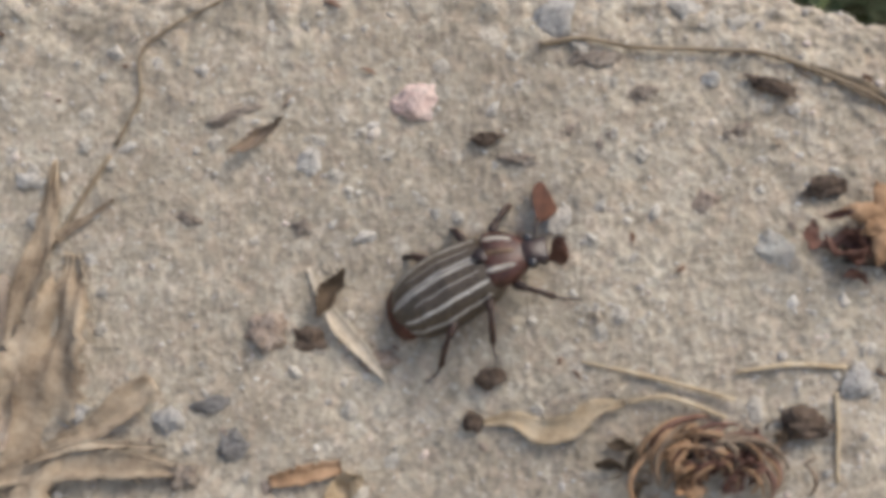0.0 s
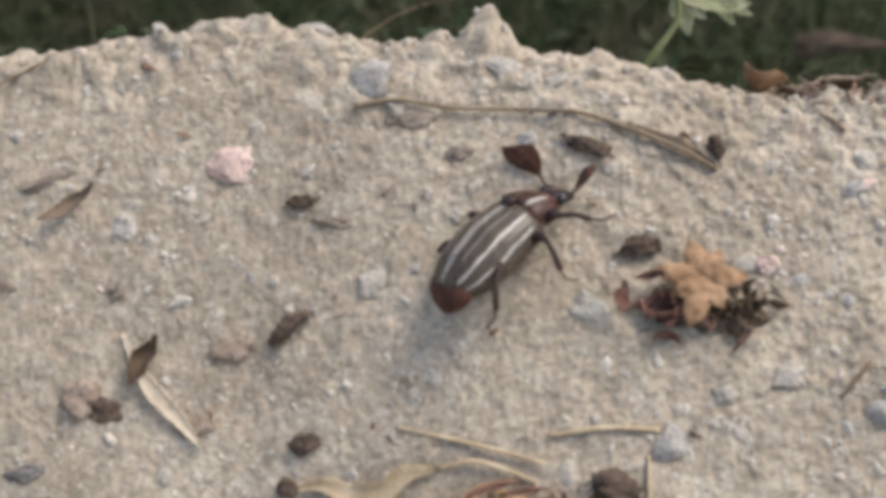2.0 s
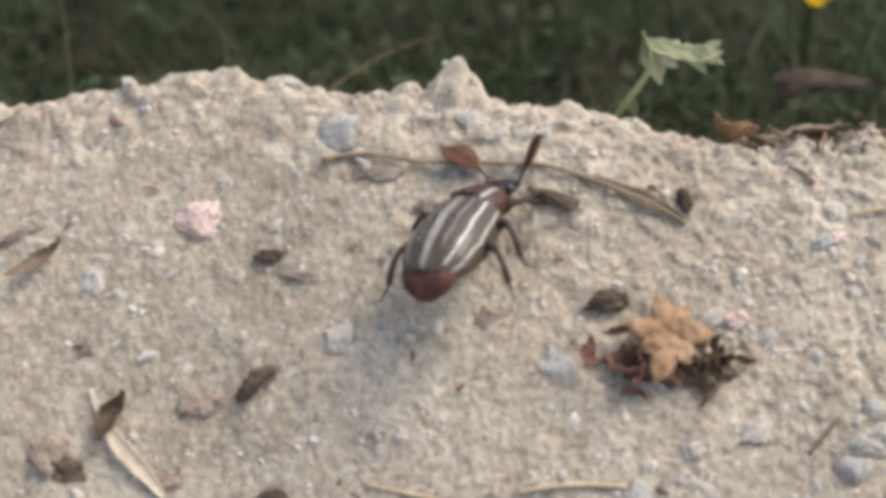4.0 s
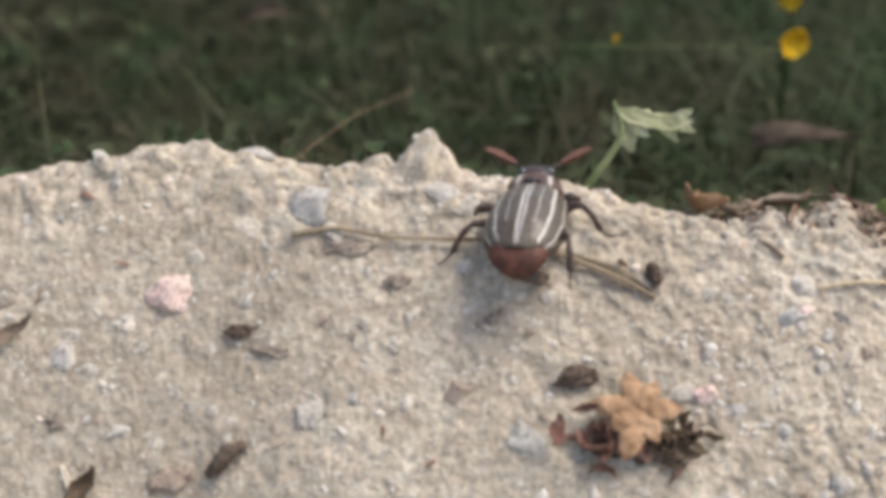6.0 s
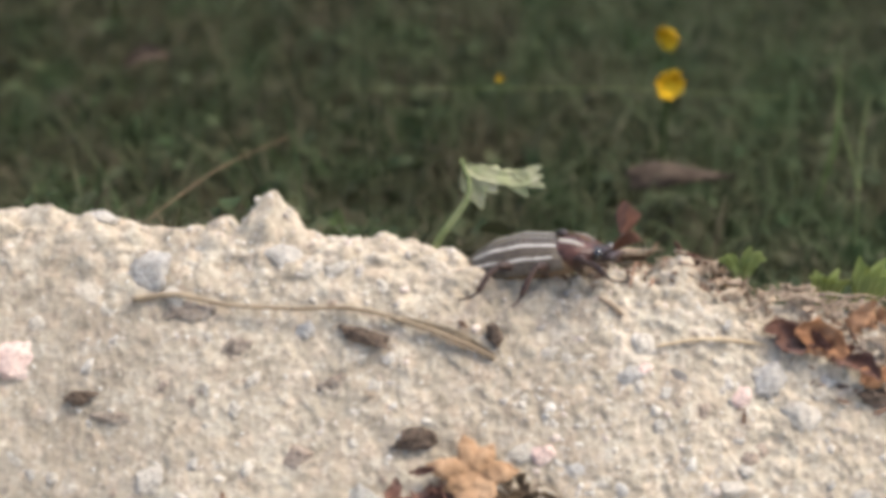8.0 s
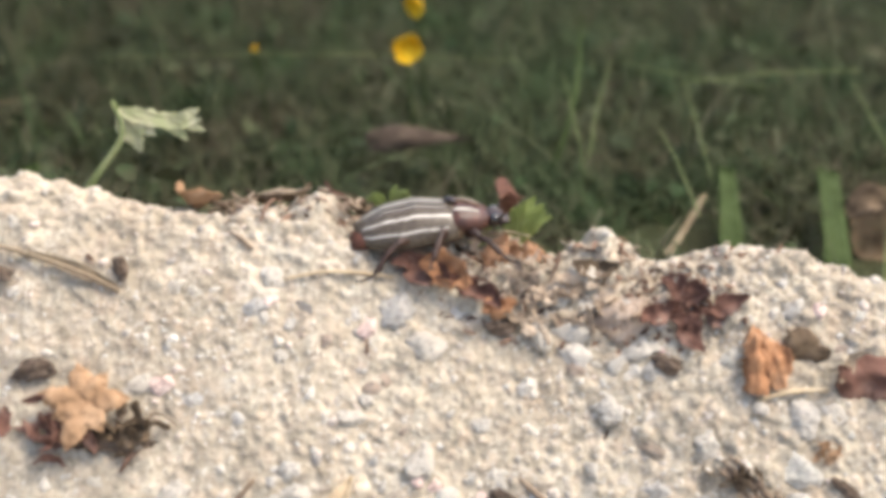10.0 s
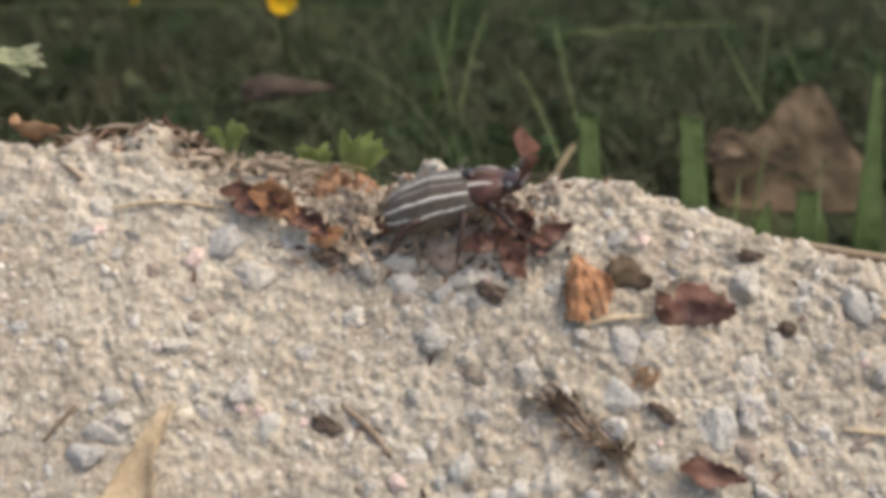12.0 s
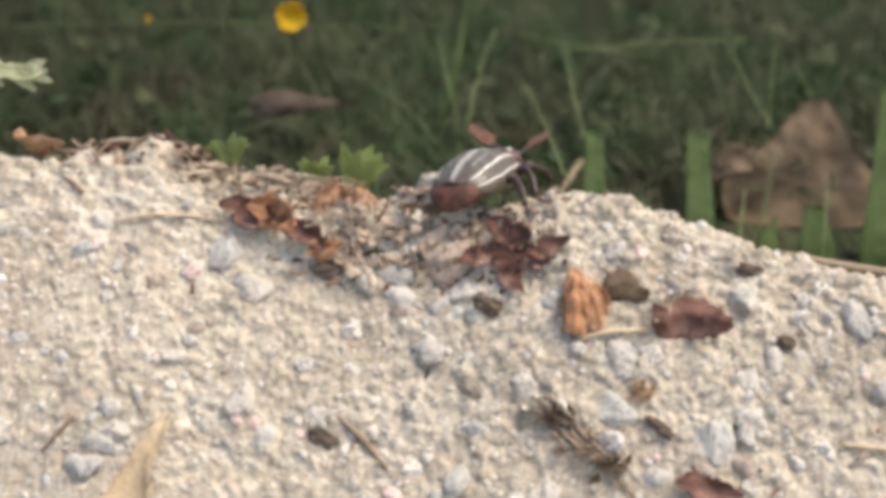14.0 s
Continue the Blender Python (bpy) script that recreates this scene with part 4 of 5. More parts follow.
litter(163.0, 170.2, 9, 4, 9, CHAFF, "tan fibrous plant litter among rubble", 15, 1.0, (3, 6), 10)
litter(155.0, 173.8, 10, 5, 10, CHAFF, "grey-brown leaf scraps behind rubble", 16, 1.0, (3, 6), 8)
litter(147.6, 171.2, 6, 5, 7, CHAFF, "brown fibrous scraps beside rubble", 17, 1.4, (2, 5), 8)
litter(178.5, 169.0, 9, 4, 8, RED, "dark reddish leaf crumbs on sand", 18, 1.2, (2, 5), 4)

litter(117.6, 187.6, 5, 5, 7, CHAFF, "grey-brown dry chaff on the ridge", 19, 1.8, (2, 4), 10)
litter(99.0, 196.4, 18, 8, 5, CHAFF, "dry brown stalks and scraps behind the ridge", 21, 1.6, (2, 5), 14)
litter(124.0, 189.6, 8, 4, 9, CHAFF, "dry brown chaff behind the ridge", 22, 2.4, (3, 6), 8)

# folded leaf with a dark hollow
bm = bmesh.new()
ribbon_bm([(-1.0, 6.4, 0.9), (-1.5, 3.2, 2.8), (-1.7, -0.6, 3.6), (-2.6, -5.2, 1.6)], [0.7, 1.9, 2.6, 2.0], cup=-0.75, seed=1, wave=1.4, ragged=0.55, across=12, count=26, ribs=0.16, bm=bm)
ribbon_bm([(-0.8, 6.0, 1.0), (0.2, 2.6, 2.6), (0.9, -1.2, 2.8), (1.8, -4.6, 1.0)], [0.7, 1.8, 2.2, 1.2], cup=-0.6, seed=6, wave=1.2, ragged=0.55, across=12, count=26, ribs=0.16, bm=bm)
ribbon_bm([(1.6, 3.0, 1.2), (2.6, 0.4, 2.0), (3.0, -2.6, 1.2)], [0.6, 1.6, 0.5], cup=0.5, seed=2, wave=0.5, ragged=0.4, bm=bm)
tagged(part("folded_leaf", bm, ORANGE, m=at_sand(187.6, 161.4, 0, 0.9)), "folded orange-brown dry leaf standing on sand", "leaf")
flake(194.2, 162.4, 8.6, 6.0, BROWN, "dark brown curled leaf behind a folded one", -8, 2.2, 20, 0, cup=-0.75, curl=-0.25)
flake(200.4, 159.6, 7.0, 2.4, TAN, "pale tan leaf edge between leaves", 50, 1.8, 20, 0)
flake(204.6, 157.8, 13.0, 8.0, RED, "red-brown crumpled leaf on sand", -18, 1.6, 5, 0, cup=-0.4)
flake(204.6, 136.8, 11.0, 4.6, RED, "red-brown leaf at the bank's foot", -18, 1.0)
strip([(117.6, 150.4), (115.2, 147.4), (112.6, 143.6), (110.6, 138.0)], [0.3, 1.7, 2.0, 4.8], YELLOW, "orange-yellow dry leaf on sand", cup=0.3, seed=8, wave=0.9, ragged=0.35, lift=1.6, across=10)
flake(88.4, 192.6, 10.0, 8.0, STAR, "curled light orange leaf scrap on the ridge", 60, 1.6, 10, 0, cup=0.8)
flake(97.0, 192.4, 9.0, 3.0, TWIG, "dry brown scrap on the ridge", 12, 1.4)
flake(105.4, 194.0, 12.0, 3.6, BROWN, "long dry brown leaf scrap behind the ridge", 8, 1.8, -20, 0)
flake(115.4, 193.4, 8.0, 4.4, RED, "reddish brown leaf scrap behind the ridge", -14, 1.6, -10, 0)

# long dry stem, in two rigid lengths that meet where the beetle pushes it
stem = tagged(new("fallen_straw"), "long thin tan dry stem lying under the ridge", "straw")
left_local, left_m = on_bank([(18.6, 182.8), (25.9, 183.2, 0.3), (34.4, 182.1, 0.3), (45.4, 181.8, 0.4)], 0.5)
stem_left = part("stem_piece", tube_bm(left_local, [0.6, 0.42, 0.36, 0.36], 8, 20, 1, 0.2), STEM, stem, m=left_m)
right_local, right_m = on_bank([(79.0, 174.2), (72.8, 176.2, 0.5), (64.0, 179.2, 0.6), (56.0, 180.8, 0.5), (45.4, 181.8, 0.4)], 0.5)
stem_right = part("stem_piece", tube_bm(right_local, [0.45, 0.5, 0.4, 0.36], 8, 24, 2, 0.2), STEM, stem, m=right_m)
part("sheath", ribbon_bm([Vector(p) + Vector((0, 0.4, 0.2)) for p in right_local[:3]], [0.3, 1.3, 0.4], cup=0.6, seed=3, wave=0.4, ragged=0.4, up=(0, -0.7, 0.7)), STEM, stem_right, "frayed brown leaf sheath")


# ---- beetle ----
SIZE = 0.955


def scaled(points):
    return [Vector(p) * SIZE for p in points]


def elytron(side, parent):
    """One wing case; its surface carries the place across and along it for the rows of scales."""
    rows, cols = 44, 26
    bm = bmesh.new()
    across = bm.verts.layers.float.new("across")
    along_ = bm.verts.layers.float.new("along")
    grid = []
    for i in range(rows + 1):
        s = i / rows
        w = np.interp(s, [0, 0.06, 0.25, 0.55, 0.8, 0.92, 0.98, 1.0], [5.4, 6.1, 6.7, 7.1, 6.3, 4.85, 3.3, 2.3])
        top = np.interp(s, [0, 0.1, 0.4, 0.7, 0.9, 1.0], [4.4, 5.0, 6.0, 5.2, 3.4, 2.0])
        foot = np.interp(s, [0, 0.5, 0.85, 1.0], [4.2, 3.8, 3.8, 4.0])
        row = []
        for j in range(cols + 1):
            u = j / cols
            a = u * math.pi / 2 * 1.06
            x = 0.06 + w * math.sin(a)
            z = foot + top * (math.cos(a) if a < math.pi / 2 else -0.6 * (a - math.pi / 2)) ** 1.0 if a < math.pi / 2 else foot - top * (a - math.pi / 2) * 1.5
            y = 6.0 - 19.0 * s + 0.9 * u * u * (1 if s > 0.9 else 0) * (s - 0.9) * 10 - 0.5 * (1 - s) * (1 - u)
            v = bm.verts.new(Vector((side * x, y, z)) * SIZE)
            v[across], v[along_] = u, s
            row.append(v)
        grid.append(row)
    for a, b in zip(grid, grid[1:]):
        for j in range(cols):
            quad = (a[j], a[j + 1], b[j + 1], b[j])
            bm.faces.new(quad if side < 0 else quad[::-1])
    ob = part("wing_case", bm, WING, parent, "dark brown wing case with white lengthwise stripes")
    solid = ob.modifiers.new("thickness", "SOLIDIFY")
    solid.thickness, solid.offset = 0.25 * MM, -1
    return ob


def blob_bm(rings, sides=20):
    """A rounded body along y from rings of (y, half width, bottom, top)."""
    bm = bmesh.new()
    loops = []
    for y, w, lo, hi in rings:
        loop = []
        for k in range(sides):
            a = 2 * math.pi * k / sides
            c, s = math.cos(a), math.sin(a)
            loop.append(bm.verts.new(Vector((w * math.copysign(abs(c) ** 0.9, c), y, (lo + hi) / 2 + (hi - lo) / 2 * math.copysign(abs(s) ** 0.9, s))) * SIZE))
        loops.append(loop)
    for a, b in zip(loops, loops[1:]):
        for k in range(sides):
            bm.faces.new((a[k], a[(k + 1) % sides], b[(k + 1) % sides], b[k]))
    bm.faces.new(loops[0])
    bm.faces.new(loops[-1][::-1])
    bmesh.ops.recalc_face_normals(bm, faces=bm.faces)
    return bm


beetle = tagged(new("beetle"), "brown June beetle with white stripes and rust antenna clubs", "beetle")
for side in (-1, 1):
    elytron(side, beetle)
part("abdomen", blob_bm([(-12.4, 3.4, 2.6, 5.4), (-11, 5.0, 2.0, 6.4), (-7, 6.3, 1.6, 7.4), (-2, 6.7, 1.4, 7.8), (3, 6.4, 1.5, 7.6), (6.4, 5.2, 2.0, 7.2), (7.4, 3.8, 2.6, 6.4)]), FUR, beetle, "hairy grey-brown underside")
part("rump", blob_bm([(-14.9, 0.8, 1.2, 2.0), (-14.6, 2.3, 1.0, 3.4), (-13.6, 4.1, 1.2, 5.0), (-12.0, 5.1, 1.5, 6.0), (-10.6, 5.1, 1.8, 6.2)]), RUMP, beetle, "reddish brown bare rump")
shield = part("pronotum", blob_bm([(5.0, 4.6, 3.2, 8.2), (5.8, 5.3, 2.8, 8.8), (6.8, 5.3, 2.6, 8.7), (8.8, 4.9, 2.7, 8.2), (10.4, 4.1, 3.0, 7.4), (11.6, 3.2, 3.4, 6.7), (12.2, 2.6, 3.7, 6.3)], 24), SHIELD, beetle, "shiny reddish brown neck shield")
stripe = part("neck_stripe", ribbon_bm(scaled([(0, 5.6, 8.85), (0, 6.8, 8.82), (0, 8.8, 8.32), (0, 10.6, 7.4)]), [0.35, 0.4, 0.3, 0.2], thick=0.1, ragged=0.5, across=2), FUR, beetle, "pale hairy middle line")
for side in (-1, 1):
    part("neck_stripe", ribbon_bm(scaled([(side * 3.0, 5.5, 8.2), (side * 2.9, 6.8, 8.2), (side * 2.7, 8.8, 7.75), (side * 2.3, 10.4, 6.95)]), [0.3, 0.4, 0.35, 0.2], thick=0.25, ragged=0.5, across=3, up=(side * 0.5, 0, 1)), STRIPES, shield, "pale scaly side line")
part("scutellum", blob_bm([(3.9, 0.3, 9.2, 9.6), (4.8, 1.3, 9.0, 9.75), (5.6, 1.6, 8.8, 9.6), (6.2, 1.2, 8.6, 9.3)], 12), HEADS, beetle, "small dark shield between the wing cases")
head = part("head", blob_bm([(11.3, 2.3, 3.6, 6.4), (12.3, 2.7, 3.4, 6.7), (13.5, 2.6, 3.4, 6.4), (14.5, 2.4, 3.6, 5.9), (15.3, 2.6, 4.0, 5.4), (15.8, 2.5, 4.3, 5.1)], 20), HEADS, beetle, "dark head with a squared snout")
for side in (-1, 1):
    bm = bmesh.new()
    bmesh.ops.create_uvsphere(bm, u_segments=14, v_segments=10, radius=1.0 * SIZE)
    bm.transform(Matrix.Translation(Vector((side * 2.4, 13.0, 5.5)) * SIZE))
    part("eye", bm, EYE, head, "glossy black eye")


def antenna(side):
    """Elbowed stalk with a fan of leaf-like plates; its origin is at the socket."""
    stem_bm = tube_bm(scaled([(0, 0, 0), (side * 0.9, 0.5, 0.3), (side * 1.5, 1.6, 0.5), (side * 1.8, 2.8, 0.6)]), [0.32, 0.25, 0.25, 0.35], 7, 14)
    ob = part("antenna", stem_bm, LIMB, beetle, "short elbowed antenna")
    ob.location = Vector((side * 2.6, 14.5, 5.6)) * SIZE * MM
    for k in range(5):
        f = (k - 2) / 2
        base = Vector((side * 1.8, 2.4, 0.6 + f * 0.25))
        d = Vector((side * (0.46 + 0.30 * f), 0.86, 0.24 + 0.16 * f))
        curve = [base, base + d * 1.6, base + d * 3.4 + Vector((side * 0.1, 0, 0.1)), base + d * 4.9 + Vector((side * 0.25, 0, 0.1)), base + d * 6.2 + Vector((side * 0.3, 0, 0.0))]
        plate = ribbon_bm(scaled(curve), [0.3, 0.75, 1.2, 1.38, 1.1, 0.3], cup=0.14, thick=0.25, seed=k, up=(side * -0.15, -0.25, 1), count=18)
        part("club_plate", plate, CLUB, ob, "rust-brown antenna plate")
    return ob


antennae = [(side, antenna(side)) for side in (-1, 1)]

LEG_SHAPES = (
    ("front", (3.4, 7.6, 3.2), [(0, 0, 0), (2.4, 1.0, 1.4), (3.6, 1.9, 1.0)], [(3.6, 1.9, 1.0), (5.0, 3.8, 0.0), (6.0, 5.2, -1.6)], [(6.0, 5.2, -1.6), (6.8, 6.6, -2.7), (7.6, 8.4, -3.0)]),
    ("middle", (4.2, 2.4, 2.8), [(0, 0, 0), (2.8, 0.6, 2.0), (5.0, 0.2, 2.4)], [(5.0, 0.2, 2.4), (6.6, -0.8, 0.6), (7.8, -2.0, -1.8)], [(7.8, -2.0, -1.8), (8.8, -2.6, -2.6), (10.8, -2.8, -2.8)]),
    ("hind", (4.0, -3.0, 2.8), [(0, 0, 0), (2.6, -1.0, 1.8), (4.6, -2.8, 2.2)], [(4.6, -2.8, 2.2), (5.8, -4.8, 0.6), (6.6, -6.6, -1.8)], [(6.6, -6.6, -1.8), (7.2, -8.0, -2.6), (7.6, -10.0, -2.8)]),
)
legs = []
for number, (place, coxa, femur, tibia, tarsus) in enumerate(LEG_SHAPES):
    for side in (-1, 1):
        def flip(points):
            return [Vector((side * p[0], p[1], p[2])) * SIZE for p in points]
        leg = part("leg", tube_bm(flip(femur), [0.7, 1.0, 0.8, 0.6], 9, 14), LIMB, beetle, "brown jointed leg")
        leg.location = Vector((side * coxa[0], coxa[1], coxa[2])) * SIZE * MM
        part("shin", tube_bm(flip(tibia), [0.45, 0.5, 0.55, 0.6], 8, 12, number, 0.2), LIMB, leg)
        part("foot", tube_bm(flip(tarsus), [0.28, 0.24, 0.22, 0.16], 7, 14, number, 0.35), LIMB, leg)
        tip = Vector(tarsus[-1])
        for fork in (-0.5, 0.5):
            part("claw", tube_bm(flip([tip, tip + Vector((0.5 + fork * 0.3, fork * 0.8, 0.25)), tip + Vector((0.8, fork * 1.3, -0.2))]), [0.14, 0.1, 0.04], 5, 7), HEADS, leg)
        legs.append((number, side, leg, coxa))


# ---- turf and plants behind the bank ----
def blades(name, spots, material, long, wide, seed, bend=0.5, segments=4):
    """Many bent grass blades in one mesh; spots are x, y in millimetres."""
    rng = np.random.RandomState(seed)
    n = len(spots)
    x, y = spots.T
    z = height(x, y)
    turn = rng.uniform(0, 2 * np.pi, n)
    face = turn + np.pi / 2 + rng.normal(0, 0.5, n)
    length = long * rng.lognormal(0, 0.35, n) * np.clip((behind(x, y) - 8) / 45, 0.45, 1)
    width = wide * rng.uniform(0.6, 1.4, n)
    lean = np.clip(rng.normal(bend, 0.35, n), 0.02, 1.35)
    reach = length * np.sin(lean) * 0.95
    over = behind(x + np.cos(turn) * reach, y + np.sin(turn) * reach) < 10.0
    turn = np.where(over, turn + np.pi, turn)
    rows = []
    for k in range(segments + 1):
        f = k / segments
        out = length * f * np.sin(lean * f) * 0.95
        up = length * f * np.cos(lean * f)
        w = width * (1 - f ** 2.2) / 2 + 0.03
        c = np.stack([x + np.cos(turn) * out, y + np.sin(turn) * out, z + up], -1)
        s = np.stack([np.cos(face) * w, np.sin(face) * w, 0 * w], -1)
        rows += [c - s, c + s]
    verts = np.stack(rows, 1).reshape(-1, 3) * MM
    per = 2 * (segments + 1)
    base = np.arange(n)[:, None] * per
    quads = []
    for k in range(segments):
        quads.append(np.stack([base[:, 0] + 2 * k, base[:, 0] + 2 * k + 1, base[:, 0] + 2 * k + 3, base[:, 0] + 2 * k + 2], -1))
    quads = np.concatenate(quads)
    mesh = bpy.data.meshes.new(name)
    mesh.vertices.add(len(verts))
    mesh.vertices.foreach_set("co", verts.ravel())
    mesh.loops.add(quads.size)
    mesh.loops.foreach_set("vertex_index", quads.ravel())
    mesh.polygons.add(len(quads))
    mesh.polygons.foreach_set("loop_start", np.arange(len(quads)) * 4)
    mesh.polygons.foreach_set("use_smooth", np.ones(len(quads), bool))
    mesh.update(calc_edges=True)
    mesh.materials.append(material)
    return new(name, mesh)


def spots(seed, count, x0, x1, y0, y1, gap=13.0):
    rng = np.random.RandomState(seed)
    p = np.stack([rng.uniform(x0, x1, count), rng.uniform(y0, y1, count)], -1)
    clear = (behind(p[:, 0], p[:, 1]) > gap) & ~((np.abs(p[:, 0] - 251) < 29) & (p[:, 1] < 238))
    clear &= ~((np.abs(p[:, 0] - 192) < 11) & (p[:, 1] < 254))
    edge = np.minimum(np.minimum(p[:, 0] - x0, x1 - p[:, 0]) / (x1 - x0), (y1 - p[:, 1]) / (y1 - y0))
    return p[clear & (rng.uniform(0, 0.14, count) < edge)]


def part_of(points, seed, low, high):
    """Those of the points whose x lies between two uneven borders."""
    x = points[:, 0] + np.random.RandomState(seed).normal(0, 14, len(points))
    return points[(x > low) & (x <= high)]


near = spots(1, 62000, -220, 470, 192, 510, 15)
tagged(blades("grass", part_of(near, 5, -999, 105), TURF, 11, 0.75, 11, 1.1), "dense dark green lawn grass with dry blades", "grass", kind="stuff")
tagged(blades("grass", part_of(near, 5, 105, 999), LAWN, 13, 0.75, 14, 1.0), "dense mid-green lawn grass with dry blades", "grass", kind="stuff")
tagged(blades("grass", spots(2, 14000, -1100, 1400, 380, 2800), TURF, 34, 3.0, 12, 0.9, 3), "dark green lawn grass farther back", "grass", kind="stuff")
tagged(blades("grass", spots(3, 700, -60, 360, 228, 400), LAWN, 28, 0.7, 13, 0.55, 5), "taller thin green grass stalks", "grass", kind="stuff")
tagged(blades("dry_grass", spots(6, 9000, -220, 470, 196, 480, 16), THATCH, 15, 0.6, 15, 1.15), "thin dry brown and straw blades among the grass", "grass", kind="stuff")


def clover():
    """Small rounded leaves among the grass."""
    rng = np.random.RandomState(21)
    verts, faces = [], []
    for x, y in spots(4, 2600, -170, 420, 200, 470, 18):
        z = float(height(np.array(x), np.array(y))) + rng.uniform(2, 13)
        r = 1.3 * 2.8 ** rng.uniform(0, 1) ** 1.6
        tilt = Euler((rng.normal(0, 0.5), rng.normal(0, 0.5), rng.uniform(0, 6.28))).to_matrix()
        start = len(verts)
        verts.append((x, y, z))
        for k in range(10):
            a = 2 * math.pi * k / 10
            q = tilt @ Vector((r * math.cos(a) * (0.75 + 0.1 * math.cos(2 * a)), r * math.sin(a), 0.22 * r * math.cos(2 * a)))
            verts.append((x + q.x, y + q.y, z + q.z))
        faces += [(start, start + 1 + k, start + 1 + (k + 1) % 10) for k in range(10)]
    mesh = bpy.data.meshes.new("clover")
    mesh.from_pydata([(a * MM, b * MM, c * MM) for a, b, c in verts], [], faces)
    for face in mesh.polygons:
        face.use_smooth = True
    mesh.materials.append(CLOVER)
    return tagged(new("clover", mesh), "low dark green clover leaves in the lawn", "clover", kind="stuff")


clover()


def free(points, widths, material, name, label, category, **shape):
    """A leaf or blade through places in space, in millimetres."""
    first = Vector(points[0])
    local = [Vector(p) - first for p in points]
    ob = part(name, ribbon_bm(local, widths, **shape), material, m=Matrix.Translation(first * MM))
    return tagged(ob, label, category, "broad grass blades" if category == "grass" else "dry leaves in the grass")


def wand(points, radii, material, name, label, category):
    first = Vector(points[0])
    local = [Vector(p) - first for p in points]
    return tagged(part(name, tube_bm(local, radii, 6, seed=len(label), knots=0.1), material, m=Matrix.Translation(first * MM)), label, category, "grass stalks")


# cut green leaf on its stalk
plant = tagged(new("green_plant"), "pale green lobed leaf drooping from a bent stalk", "plant")
part("stalk", tube_bm([(66.5, 198.4, 30.0), (69.6, 199.0, 43.4), (76.4, 203.6, 52.4), (75.2, 206.0, 58.4), (76.0, 206.6, 57.0)], [0.75, 0.75, 0.6, 0.3, 0.3], 8, 24), STALKS, plant)
bm = bmesh.new()
for pts, w, seed in (
    ([(75.4, 206.4, 57.0), (78.4, 206.6, 55.6), (82.0, 207.0, 54.4), (86.0, 207.6, 53.2), (90.6, 208.2, 53.4)], [0.5, 1.5, 1.5, 1.7, 0.3], 1),
    ([(76.0, 206.6, 56.6), (77.2, 206.2, 53.4), (78.4, 205.8, 50.8), (79.2, 205.6, 48.4)], [0.7, 2.3, 1.5, 0.2], 2),
    ([(78.0, 206.8, 55.6), (80.2, 206.4, 53.0), (82.2, 206.2, 51.4)], [1.3, 1.5, 0.2], 3),
    ([(84.0, 207.4, 54.0), (86.0, 207.2, 52.0), (87.8, 207.0, 49.8)], [1.3, 1.3, 0.2], 4),
    ([(86.6, 207.8, 53.4), (88.6, 207.8, 52.4), (91.0, 208.0, 51.2)], [1.2, 1.0, 0.2], 5),
    ([(86.0, 207.8, 53.6), (88.6, 208.4, 54.6), (90.4, 208.8, 55.4)], [1.1, 0.9, 0.2], 6),
):
    ribbon_bm(pts, w, cup=0.22, seed=seed, wave=0.5, ragged=0.5, bm=bm, up=(0, -0.85, 0.5), count=16, across=8)
part("lobed_leaf", bm, PALE_GREEN, plant, "pale green toothed leaf")


def flower(x, y, z, r, turn, label, tip=60.0):
    """A small yellow flower: cupped petals on a thin stalk."""
    top = tagged(new("yellow_flower"), label, "flower", "yellow flowers")
    top.matrix_basis = pose(x * MM, y * MM, z * MM)
    floor = float(height(np.array(x), np.array(y)))
    part("stalk", tube_bm([(0, 0, 0), (1.0, 1.5, -0.5 * (z - floor)), (1.5, 2.0, floor - z)], [0.4, 0.45, 0.5], 6, 12), BLADE, top)
    tilt = pose(0, 0, 0, tip, 0, turn)
    for k in range(5):
        a = 2 * math.pi * k / 5 + 0.35 * math.sin(k * 5.1 + x)
        c, s = math.cos(a), math.sin(a)
        bm = ribbon_bm([(0, 0, 0), (c * r * 0.5, s * r * 0.5, r * 0.2), (c * r, s * r, r * 0.62)], [r * 0.25, r * 0.62, r * 0.45], cup=0.35, seed=k, wave=0.5, ragged=0.3)
        part("petal", bm, PETAL, top, "yellow petal", m=tilt)
    part("centre", stone_bm(r * 0.6, r * 0.6, r * 0.5, 4, 0, 0.1, 2), PETAL, top, m=tilt)
    return top


flower(130.5, 280.5, 37.5, 3.7, 10, "small bright yellow flower in the grass", 82)
flower(134.4, 294.6, 43.5, 3.3, -50, "small yellow flower turned sideways in the grass", 100)

flower(91.1, 298.3, 31.0, 0.8, 0, "tiny half-hidden yellow flower bud in the grass")

# dry leaves caught in the grass
free([(120.0, 266.0, 18.6), (126.0, 265.0, 20.4), (135.0, 264.2, 20.6), (146.4, 263.8, 19.6)], [2.6, 3.8, 2.0, 0.15], DUSK, "dry_leaf", "brown curled dry leaf caught in grass", "leaf", cup=-0.35, seed=3, wave=1.0, up=(0, -0.7, 0.7), across=8)


